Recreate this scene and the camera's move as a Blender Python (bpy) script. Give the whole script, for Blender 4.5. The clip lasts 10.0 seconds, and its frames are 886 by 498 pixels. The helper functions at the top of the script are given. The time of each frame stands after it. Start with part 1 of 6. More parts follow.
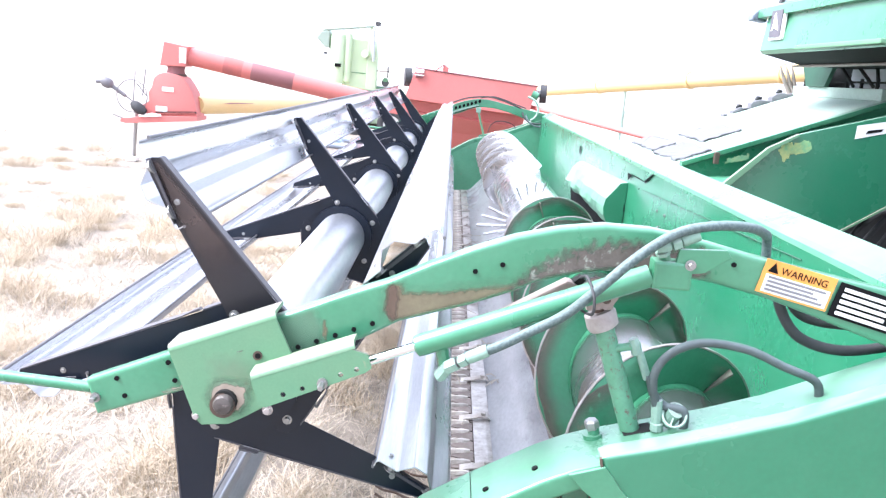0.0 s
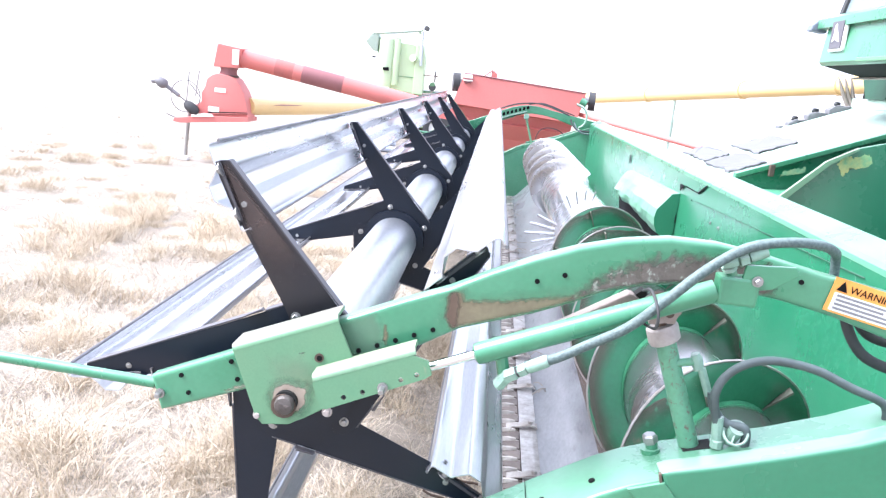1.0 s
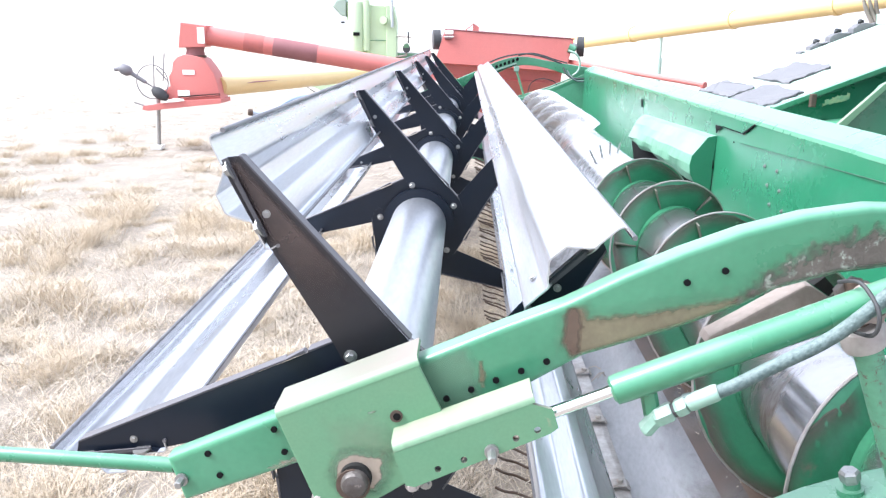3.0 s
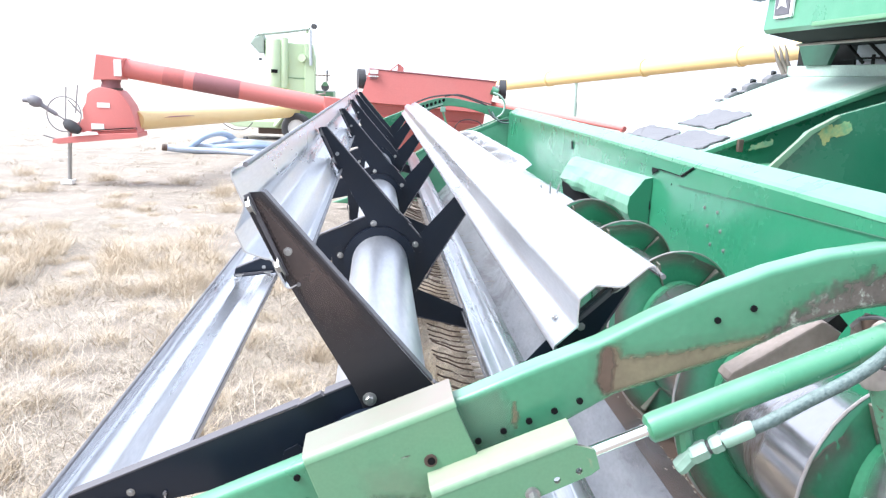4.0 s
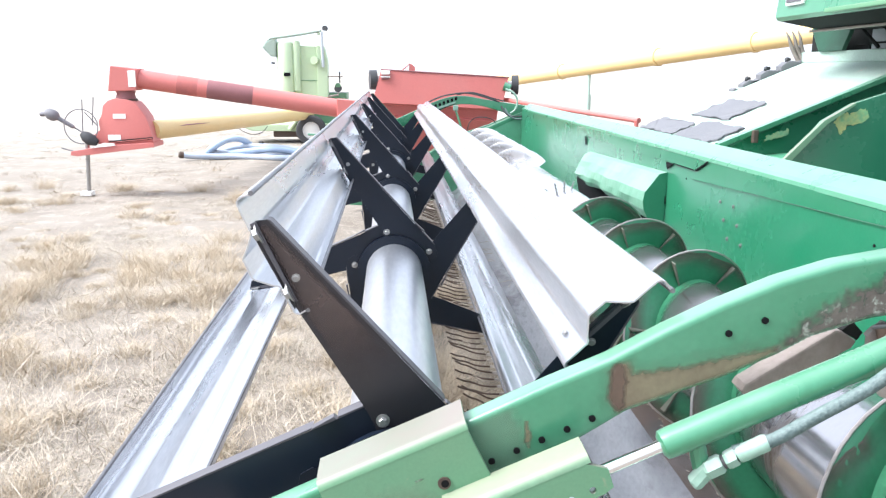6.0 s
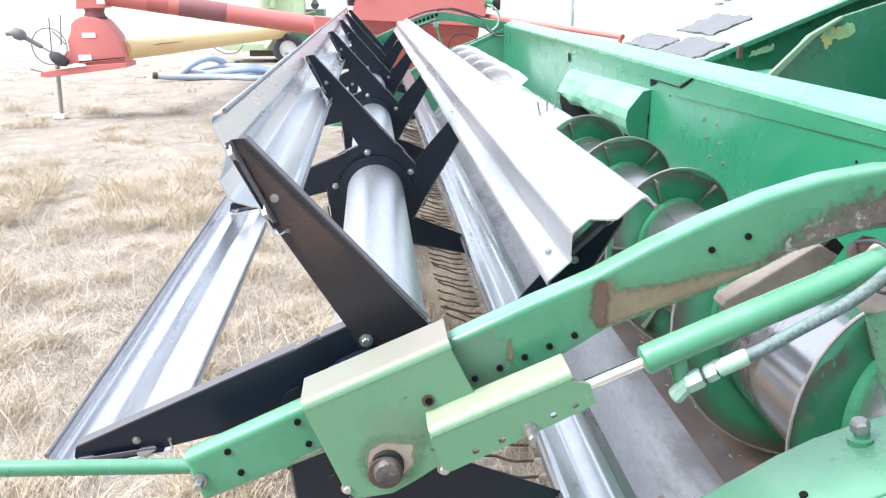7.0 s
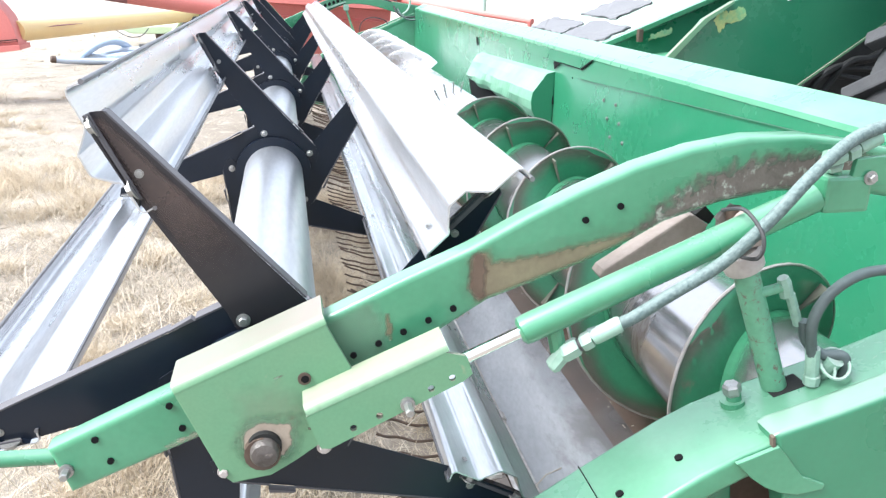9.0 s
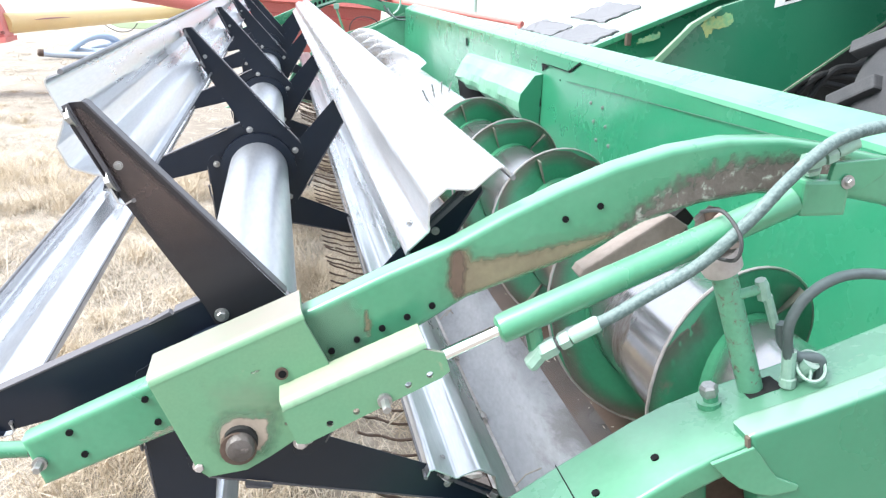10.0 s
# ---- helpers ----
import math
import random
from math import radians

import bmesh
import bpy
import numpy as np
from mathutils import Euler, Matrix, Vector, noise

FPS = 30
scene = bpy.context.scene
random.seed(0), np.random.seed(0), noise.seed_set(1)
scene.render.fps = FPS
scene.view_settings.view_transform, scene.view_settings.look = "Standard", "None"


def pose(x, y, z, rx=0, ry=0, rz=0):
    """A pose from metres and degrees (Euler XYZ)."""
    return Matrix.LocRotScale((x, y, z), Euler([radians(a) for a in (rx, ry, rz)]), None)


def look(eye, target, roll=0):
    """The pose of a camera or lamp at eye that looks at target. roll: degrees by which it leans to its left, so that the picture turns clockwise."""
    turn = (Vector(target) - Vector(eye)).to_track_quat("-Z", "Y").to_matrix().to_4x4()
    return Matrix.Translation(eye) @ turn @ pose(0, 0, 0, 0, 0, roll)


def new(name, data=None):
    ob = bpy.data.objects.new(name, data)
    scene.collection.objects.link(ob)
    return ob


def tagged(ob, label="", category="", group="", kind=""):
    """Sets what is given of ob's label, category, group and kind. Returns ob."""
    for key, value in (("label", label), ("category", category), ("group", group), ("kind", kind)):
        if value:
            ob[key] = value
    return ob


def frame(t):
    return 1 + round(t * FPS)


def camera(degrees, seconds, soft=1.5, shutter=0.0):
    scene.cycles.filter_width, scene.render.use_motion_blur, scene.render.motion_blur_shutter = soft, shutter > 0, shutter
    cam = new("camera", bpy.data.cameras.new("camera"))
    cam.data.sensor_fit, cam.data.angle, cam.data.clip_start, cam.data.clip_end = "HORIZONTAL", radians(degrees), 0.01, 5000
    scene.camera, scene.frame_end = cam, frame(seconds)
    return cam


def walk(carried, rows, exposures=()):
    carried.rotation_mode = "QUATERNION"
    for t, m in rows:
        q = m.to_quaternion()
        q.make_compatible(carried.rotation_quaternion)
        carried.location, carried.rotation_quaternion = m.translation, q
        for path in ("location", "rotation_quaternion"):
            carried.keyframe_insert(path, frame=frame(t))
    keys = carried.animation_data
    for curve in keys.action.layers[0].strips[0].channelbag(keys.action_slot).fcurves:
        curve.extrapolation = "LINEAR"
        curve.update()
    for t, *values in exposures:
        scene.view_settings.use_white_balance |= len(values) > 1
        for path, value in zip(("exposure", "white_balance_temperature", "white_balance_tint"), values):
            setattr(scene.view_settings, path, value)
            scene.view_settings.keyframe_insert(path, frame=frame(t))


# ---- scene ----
cam = camera(57.90, 10.0, soft=1.3)
PATH = [
    (0, (0.2878, -1.6825, 1.6439), (0.2985, 0.2711, 1.2158), 5.317),
    (0.5, (0.2606, -1.6855, 1.6483), (0.2367, 0.2747, 1.2517), 6.228),
    (1, (0.2428, -1.6901, 1.6482), (0.1522, 0.2616, 1.2209), 6.269),
    (1.5, (0.2214, -1.6618, 1.6476), (0.1373, 0.2779, 1.1678), 5.585),
    (2, (0.2015, -1.5409, 1.6270), (0.0661, 0.3907, 1.1267), 3.709),
    (2.5, (0.1834, -1.3163, 1.6315), (0.0379, 0.6200, 1.1523), -0.219),
    (2.7, (0.1356, -1.2684, 1.6163), (0.0211, 0.6602, 1.0993), 0.410),
    (3.8, (-0.1420, -1.2266, 1.5962), (0.0129, 0.7081, 1.1133), 1.076),
    (4, (-0.1441, -1.2212, 1.5948), (0.0310, 0.7271, 1.1784), 2.440),
    (4.5, (-0.1496, -1.2120, 1.6031), (0.0431, 0.7325, 1.1766), 2.132),
    (5, (-0.1402, -1.2180, 1.6313), (0.0263, 0.7415, 1.2672), 1.340),
    (5.2, (-0.1315, -1.2170, 1.6347), (0.0381, 0.7430, 1.2743), 1.028),
    (6.3, (-0.1255, -1.2145, 1.6330), (-0.0079, 0.7250, 1.1592), 0.087),
    (6.5, (-0.1329, -1.2154, 1.6305), (-0.0122, 0.7150, 1.1212), 0.278),
    (7, (-0.1237, -1.1979, 1.6255), (0.0442, 0.6969, 1.0077), -0.047),
    (7.5, (-0.1103, -1.1955, 1.6279), (0.0849, 0.6978, 1.0137), -0.337),
    (8, (-0.0872, -1.1996, 1.6169), (0.1637, 0.6860, 0.9991), -0.105),
    (8.5, (-0.0669, -1.1948, 1.6070), (0.2594, 0.6714, 0.9660), 0.199),
    (9, (-0.0570, -1.1970, 1.6024), (0.3042, 0.6604, 0.9547), 0.739),
    (9.5, (-0.0502, -1.2047, 1.6052), (0.3281, 0.6522, 0.9659), 1.229),
    (10, (-0.0459, -1.2019, 1.5974), (0.3454, 0.6506, 0.9530), 1.919),
]
walk(cam, [(t, look(eye, target, roll)) for t, eye, target, roll in PATH],
     exposures=[(0.0, 2.18, 5850, 15), (1.5, 2.04, 5850, 14), (2.5, 1.92, 5900, 12), (4.5, 1.76, 5950, 10), (6.5, 1.67, 6050, 9), (8.0, 1.77, 6080, 8), (10.0, 1.90, 6120, 7)])

# ---- world, sun ----
world = bpy.data.worlds.new("overcast_sky")
scene.world = world
world.use_nodes = True
wn = world.node_tree.nodes
wl = world.node_tree.links
sky = wn.new("ShaderNodeTexSky")
sky.sky_type = 'NISHITA'
sky.sun_disc = False
SUN_EL, SUN_AZ = radians(47), radians(-98)      # azimuth from +y towards +x
sky.sun_elevation = SUN_EL
sky.sun_rotation = SUN_AZ
sky.dust_density = 4.0
sky.air_density = 1.0
sky.ozone_density = 1.0
soften = wn.new("ShaderNodeMixRGB")
soften.inputs[0].default_value = 0.62
soften.inputs[2].default_value = (7.7, 7.85, 8.35, 1)
wl.new(sky.outputs[0], soften.inputs[1])
where = wn.new("ShaderNodeTexCoord")
up = wn.new("ShaderNodeSeparateXYZ")
wl.new(where.outputs["Generated"], up.inputs[0])
overcast = wn.new("ShaderNodeMapRange")         # an overcast sky is dimmer towards the horizon
overcast.inputs[3].default_value, overcast.inputs[4].default_value = 0.84, 1.14
wl.new(up.outputs[2], overcast.inputs[0])
dome = wn.new("ShaderNodeMixRGB")
dome.blend_type = 'MULTIPLY'
dome.inputs[0].default_value = 1.0
wl.new(soften.outputs[0], dome.inputs[1])
wl.new(overcast.outputs[0], dome.inputs[2])
wl.new(dome.outputs[0], wn["Background"].inputs[0])
wn["Background"].inputs[1].default_value = 0.088

sun_data = bpy.data.lights.new("sun", 'SUN')
sun_data.energy = 2.7
sun_data.angle = radians(35)
sun_data.color = (1.0, 0.975, 0.945)
sun_ob = new("sun", sun_data)
sun_ob.matrix_world = look(Vector((0, 0, 30)), Vector((0, 0, 30)) - 10 * Vector((math.cos(SUN_EL) * math.sin(SUN_AZ), math.cos(SUN_EL) * math.cos(SUN_AZ), math.sin(SUN_EL))))


# ---- materials ----
def surface(name, base, rough=0.5, metal=0.0, second=None, scale=6.0, amount=0.5, fine=90.0, bump=0.15, dirt=None,
            dirt_scale=3.0, dirt_from=0.58, stretch=(1, 1, 1), rand=0.0, rough_var=0.15, coords='Object', coat=0.0, spec=0.5, dust_sheen=None, dust_sheen_amount=0.6, worn=False, grain_by=0.22):
    """Base colour with broad and fine variation, patches of dirt or rust, uneven gloss and fine relief."""
    m = bpy.data.materials.new(name)
    m.use_nodes = True
    n, l = m.node_tree.nodes, m.node_tree.links
    b = n["Principled BSDF"]
    tc = n.new("ShaderNodeTexCoord")
    mp = n.new("ShaderNodeMapping")
    mp.inputs["Scale"].default_value = stretch
    l.new(tc.outputs[coords], mp.inputs[0])
    big = n.new("ShaderNodeTexNoise")
    big.inputs["Scale"].default_value = scale
    big.inputs["Detail"].default_value = 6
    big.inputs["Roughness"].default_value = 0.62
    l.new(mp.outputs[0], big.inputs["Vector"])
    small = n.new("ShaderNodeTexNoise")
    small.inputs["Scale"].default_value = fine
    small.inputs["Detail"].default_value = 4
    l.new(mp.outputs[0], small.inputs["Vector"])
    second = second or tuple(c * 0.72 for c in base)
    ramp = n.new("ShaderNodeMapRange")
    ramp.inputs[1].default_value, ramp.inputs[2].default_value = 0.35, 0.68
    ramp.inputs[4].default_value = amount
    l.new(big.outputs[0], ramp.inputs[0])
    mix = n.new("ShaderNodeMixRGB")
    mix.inputs[1].default_value, mix.inputs[2].default_value = (*base, 1), (*second, 1)
    l.new(ramp.outputs[0], mix.inputs[0])
    grain = n.new("ShaderNodeMixRGB")
    grain.blend_type = 'OVERLAY'
    grain.inputs[0].default_value = grain_by
    l.new(mix.outputs[0], grain.inputs[1])
    l.new(small.outputs[0], grain.inputs[2])
    last = grain.outputs[0]
    rough_in = None
    if dirt:
        dn = n.new("ShaderNodeTexNoise")
        dn.inputs["Scale"].default_value = dirt_scale
        dn.inputs["Detail"].default_value = 9
        dn.inputs["Roughness"].default_value = 0.7
        dn.inputs["Distortion"].default_value = 0.4
        l.new(mp.outputs[0], dn.inputs["Vector"])
        dr = n.new("ShaderNodeMapRange")
        dr.inputs[1].default_value, dr.inputs[2].default_value = dirt_from, dirt_from + 0.09
        l.new(dn.outputs[0], dr.inputs[0])
        dm = n.new("ShaderNodeMixRGB")
        dm.inputs[2].default_value = (*dirt, 1)
        l.new(dr.outputs[0], dm.inputs[0])
        l.new(last, dm.inputs[1])
        last = dm.outputs[0]
        rough_in = dr.outputs[0]
    # lightens upward faces: dusty tops on some materials, painted sky sheen on the greens
    if dust_sheen:
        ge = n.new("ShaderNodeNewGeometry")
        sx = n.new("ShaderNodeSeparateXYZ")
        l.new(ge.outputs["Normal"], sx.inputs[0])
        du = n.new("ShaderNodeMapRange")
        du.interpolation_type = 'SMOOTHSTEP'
        du.inputs[1].default_value, du.inputs[2].default_value, du.inputs[4].default_value = 0.2, 0.95, dust_sheen_amount
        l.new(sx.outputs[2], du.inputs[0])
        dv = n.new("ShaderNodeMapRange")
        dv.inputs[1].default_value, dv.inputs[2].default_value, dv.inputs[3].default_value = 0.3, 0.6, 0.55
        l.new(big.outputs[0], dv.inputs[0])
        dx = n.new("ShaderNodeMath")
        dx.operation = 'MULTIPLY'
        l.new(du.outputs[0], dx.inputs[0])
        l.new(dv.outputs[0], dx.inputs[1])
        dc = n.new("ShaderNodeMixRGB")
        dc.inputs[2].default_value = (*dust_sheen, 1)
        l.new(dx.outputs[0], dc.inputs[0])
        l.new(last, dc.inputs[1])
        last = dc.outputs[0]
    if rand:
        oi = n.new("ShaderNodeObjectInfo")
        hsv = n.new("ShaderNodeHueSaturation")
        rr = n.new("ShaderNodeMapRange")
        rr.inputs[3].default_value, rr.inputs[4].default_value = 1 - rand, 1 + rand
        l.new(oi.outputs["Random"], rr.inputs[0])
        l.new(rr.outputs[0], hsv.inputs["Value"])
        l.new(last, hsv.inputs["Color"])
        last = hsv.outputs[0]
    l.new(last, b.inputs["Base Color"])
    rv = n.new("ShaderNodeMapRange")
    rv.inputs[3].default_value, rv.inputs[4].default_value = max(rough - rough_var, 0.05), min(rough + rough_var, 1)
    l.new(big.outputs[0], rv.inputs[0])
    if rough_in:
        ra = n.new("ShaderNodeMath")
        ra.operation = 'MULTIPLY_ADD'
        ra.inputs[1].default_value = 0.35
        ra.use_clamp = True
        l.new(rough_in, ra.inputs[0])
        l.new(rv.outputs[0], ra.inputs[2])
        l.new(ra.outputs[0], b.inputs["Roughness"])
    else:
        l.new(rv.outputs[0], b.inputs["Roughness"])
    b.inputs["Metallic"].default_value = metal
    b.inputs["Coat Weight"].default_value = coat
    b.inputs["Coat Roughness"].default_value = 0.18
    b.inputs["Specular IOR Level"].default_value = spec
    bp = n.new("ShaderNodeBump")
    bp.inputs["Strength"].default_value = bump
    bp.inputs["Distance"].default_value = 0.004
    ba = n.new("ShaderNodeMath")
    ba.inputs[1].default_value = 0.6
    ba.operation = 'MULTIPLY_ADD'
    l.new(small.outputs[0], ba.inputs[0])
    l.new(big.outputs[0], ba.inputs[2])
    l.new(ba.outputs[0], bp.inputs["Height"])
    l.new(bp.outputs[0], b.inputs["Normal"])
    if worn:
        at = n.new("ShaderNodeAttribute")
        at.attribute_name = "wear"
        l.new(at.outputs["Fac"], b.inputs["Alpha"])
    return m


# mint upper faces and the pale second tone paint in sky sheen
GREEN = surface("green_paint", (0.040, 0.190, 0.098), 0.30, second=(0.090, 0.262, 0.156), scale=4.5, amount=0.55, dirt=(0.15, 0.12, 0.085), dirt_scale=17, dirt_from=0.672, bump=0.016, grain_by=0.13, coat=0.5, dust_sheen=(0.33, 0.42, 0.36), dust_sheen_amount=0.24)
# same green darkened: weaker light on wall and side sheets put into the colour
GREEN_SHADED = surface("glossy_shaded_green", (0.017, 0.150, 0.074), 0.28, second=(0.050, 0.195, 0.112), scale=1.2, amount=0.6, dirt=(0.14, 0.27, 0.20), dirt_scale=2.6, dirt_from=0.70, bump=0.012, grain_by=0.08, coat=0.55, dust_sheen=(0.36, 0.45, 0.38), dust_sheen_amount=0.5)
GREEN_PALE = surface("faded_green_paint", (0.104, 0.245, 0.138), 0.5, second=(0.150, 0.255, 0.145), scale=4, fine=220, dirt=(0.36, 0.29, 0.21), dirt_scale=5, dirt_from=0.64, bump=0.015, grain_by=0.10, dust_sheen=(0.205, 0.168, 0.155), dust_sheen_amount=0.92)
GREEN_ROUGH = surface("scraped_green_paint", (0.075, 0.26, 0.15), 0.45, second=(0.11, 0.31, 0.195), scale=8, dirt=(0.19, 0.125, 0.105), dirt_scale=14, dirt_from=0.60, bump=0.15)
FLAKED = surface("flaking_green_paint", (0.10, 0.27, 0.165), 0.45, second=(0.14, 0.32, 0.215), scale=9, dirt=(0.125, 0.092, 0.075), dirt_scale=70, dirt_from=0.545, bump=0.3)
GRIME = surface("grimy_rubbed_paint", (0.14, 0.225, 0.14), 0.6, second=(0.115, 0.24, 0.145), scale=30, amount=1.0, dirt=(0.19, 0.145, 0.10), dirt_scale=40, dirt_from=0.6, bump=0.1, worn=True)
FITTING = surface("dull_green_fitting", (0.19, 0.32, 0.25), 0.5, second=(0.26, 0.36, 0.30), scale=30, bump=0.1, dust_sheen=(0.42, 0.46, 0.42))
BONE = surface("pinkish_worn_paint", (0.36, 0.325, 0.31), 0.55, second=(0.27, 0.235, 0.22), scale=30, dirt=(0.25, 0.17, 0.14), dirt_scale=30, dirt_from=0.65, bump=0.15)
# greyer than BLACK: skylight on dusty upper edges put into the colour
GREYED_EDGE = surface("greyed_black_edge", (0.070, 0.066, 0.074), 0.45, second=(0.030, 0.029, 0.036), scale=9, bump=0.05, dust_sheen=(0.15, 0.14, 0.15), dust_sheen_amount=0.4)
DUSTHOSE = surface("dusty_rubber_hose", (0.045, 0.06, 0.06), 0.55, second=(0.10, 0.13, 0.13), scale=20, bump=0.15, dust_sheen=(0.20, 0.25, 0.25), dust_sheen_amount=0.4)
RUSTY = surface("rust_patch", (0.175, 0.150, 0.092), 0.7, second=(0.125, 0.095, 0.062), scale=14, dirt=(0.13, 0.20, 0.125), dirt_scale=16, dirt_from=0.64, bump=0.2, worn=True)
CHIP = surface("rusty_chip", (0.105, 0.080, 0.058), 0.8, second=(0.07, 0.055, 0.045), scale=20, bump=0.3)
SCAB = surface("scabby_rust", (0.098, 0.080, 0.070), 0.8, second=(0.150, 0.128, 0.108), scale=16, dirt=(0.34, 0.36, 0.31), dirt_scale=42, dirt_from=0.545, bump=0.6, worn=True)
TROUGH = surface("worn_trough", (0.105, 0.072, 0.055), 0.6, metal=0.3, second=(0.17, 0.12, 0.09), scale=5, dirt=(0.34, 0.27, 0.22), dirt_scale=46, dirt_from=0.66, bump=0.4)
LINKM = surface("grimy_steel", (0.29, 0.245, 0.22), 0.7, second=(0.15, 0.115, 0.095), scale=10, dirt=(0.33, 0.30, 0.28), dirt_scale=12, dirt_from=0.6, bump=0.3)
STAIN = surface("greasy_rust_stain", (0.36, 0.30, 0.24), 0.7, second=(0.24, 0.19, 0.15), scale=22, dirt=(0.16, 0.11, 0.085), dirt_scale=26, dirt_from=0.64, bump=0.2, worn=True)
GALV = surface("galvanised_sheet", (0.60, 0.61, 0.635), 0.28, metal=0.88, second=(0.52, 0.53, 0.555), scale=4, amount=0.4, fine=240, stretch=(1, 0.12, 1), dirt=(0.40, 0.37, 0.33), dirt_scale=6, dirt_from=0.80, bump=0.012, rough_var=0.07)
GALV_TUBE = surface("zinc_tube", (0.56, 0.575, 0.61), 0.36, metal=0.85, second=(0.47, 0.485, 0.52), scale=6, stretch=(1, 0.2, 1), bump=0.02, rough_var=0.06)
BLACK = surface("black_enamel", (0.004, 0.009, 0.019), 0.32, second=(0.012, 0.013, 0.019), scale=2.4, amount=0.7, dirt=(0.040, 0.030, 0.026), dirt_scale=3.1, dirt_from=0.71, bump=0.02, grain_by=0.08, spec=0.35)
BROWNED = surface("weathered_black_enamel", (0.020, 0.016, 0.017), 0.36, second=(0.006, 0.008, 0.015), scale=2.2, amount=1.0, dirt=(0.05, 0.036, 0.031), dirt_scale=5, dirt_from=0.66, bump=0.03, grain_by=0.1)
# dark bead along the bat lips; the lip's shade is put into its colour
GALV_SHADED_EDGE = surface("shaded_sheet_edge", (0.20, 0.20, 0.215), 0.45, metal=0.6, second=(0.11, 0.10, 0.10), scale=12, bump=0.05)
STEEL = surface("worn_steel", (0.52, 0.505, 0.505), 0.22, metal=0.95, second=(0.33, 0.315, 0.31), scale=3, amount=0.45, grain_by=0.1, stretch=(0.6, 2.0, 0.6), dirt=(0.17, 0.125, 0.105), dirt_scale=1.8, dirt_from=0.585, bump=0.03)
PAN = surface("floor_pan_steel", (0.46, 0.475, 0.50), 0.38, metal=0.55, second=(0.33, 0.342, 0.368), scale=5, amount=0.9, stretch=(1, 0.4, 1), dirt=(0.24, 0.24, 0.25), dirt_scale=2.6, dirt_from=0.52, bump=0.15)
POLISHED = surface("polished_steel", (0.66, 0.65, 0.66), 0.27, metal=0.9, second=(0.54, 0.53, 0.54), scale=3, amount=0.5, grain_by=0.08, stretch=(0.6, 2.0, 0.6), dirt=(0.50, 0.47, 0.46), dirt_scale=2.2, dirt_from=0.70, bump=0.02)
BOLT = surface("zinc_bolt", (0.36, 0.36, 0.355), 0.40, metal=0.8, second=(0.24, 0.225, 0.21), scale=60, dirt=(0.12, 0.10, 0.085), dirt_scale=90, dirt_from=0.62, bump=0.15)
CHROME = surface("chrome_rod", (0.80, 0.81, 0.83), 0.12, metal=1.0, scale=10, bump=0.02, rough_var=0.05)
DARKSTEEL = surface("dark_oiled_steel", (0.075, 0.055, 0.045), 0.6, metal=0.3, second=(0.14, 0.085, 0.06), scale=20, bump=0.3)
KNIFE = surface("knife_steel", (0.66, 0.64, 0.62), 0.45, metal=0.6, second=(0.2, 0.15, 0.12), scale=25, bump=0.2, rand=0.2)
RUBBER = surface("black_rubber", (0.035, 0.037, 0.04), 0.75, second=(0.06, 0.06, 0.06), scale=12, bump=0.2)
HOSE = surface("braided_hose", (0.042, 0.072, 0.070), 0.6, second=(0.12, 0.165, 0.16), scale=150, amount=1.0, fine=400, dust_sheen=(0.22, 0.28, 0.27), dust_sheen_amount=0.5, bump=0.5)
REDP = surface("red_paint", (0.54, 0.155, 0.138), 0.5, second=(0.50, 0.180, 0.162), scale=2, dirt=(0.40, 0.125, 0.11), dirt_scale=2.2, dirt_from=0.66, bump=0.06)
REDDARK = surface("stained_red_paint", (0.25, 0.10, 0.105), 0.6, scale=3, bump=0.08)
REDDULL = surface("faintly_stained_red_paint", (0.34, 0.105, 0.10), 0.6, second=(0.46, 0.13, 0.11), scale=7, amount=1.0, bump=0.06)
YELLOW = surface("yellow_paint", (0.68, 0.50, 0.22), 0.5, second=(0.62, 0.47, 0.24), scale=2.5, dirt=(0.35, 0.27, 0.15), dirt_scale=3, dirt_from=0.68, bump=0.05)
OLDGREEN = surface("old_light_green_paint", (0.42, 0.53, 0.34), 0.55, second=(0.46, 0.55, 0.38), scale=2, dirt=(0.2, 0.2, 0.12), dirt_scale=4, dirt_from=0.66, bump=0.05)
BLUEHOSE = surface("blue_grey_hose", (0.34, 0.40, 0.50), 0.55, second=(0.44, 0.465, 0.50), scale=3, bump=0.2)
BLUERHOSE = surface("pale_blue_hose", (0.30, 0.40, 0.56), 0.5, second=(0.37, 0.45, 0.56), scale=3, bump=0.2)
GREYGREEN = surface("grey_green_paint", (0.30, 0.37, 0.31), 0.6, second=(0.24, 0.31, 0.27), scale=4, bump=0.05)
MATM = surface("rubber_mat", (0.130, 0.131, 0.142), 0.85, second=(0.168, 0.168, 0.176), scale=5, bump=0.2)
WHITE = surface("white_label", (0.78, 0.78, 0.76), 0.5, second=(0.7, 0.7, 0.68), scale=8, bump=0.02)
ORANGE = surface("orange_label", (0.80, 0.33, 0.06), 0.5, second=(0.74, 0.33, 0.09), scale=8, bump=0.02)
# near-black put in for shade: cab underside, slots, gaps and bars below it
SHADE_BLACK = surface("matt_shade_black", (0.02, 0.022, 0.022), 0.95, second=(0.035, 0.032, 0.03), scale=5, bump=0.1, spec=0.1)
# black for print, and for shade put on as colour in holes and gaps
INK_SHADE = surface("black_print_shade", (0.008, 0.008, 0.009), 0.7, bump=0.02, spec=0.1)
GREYINK = surface("grey_print", (0.22, 0.22, 0.23), 0.5, bump=0.02)
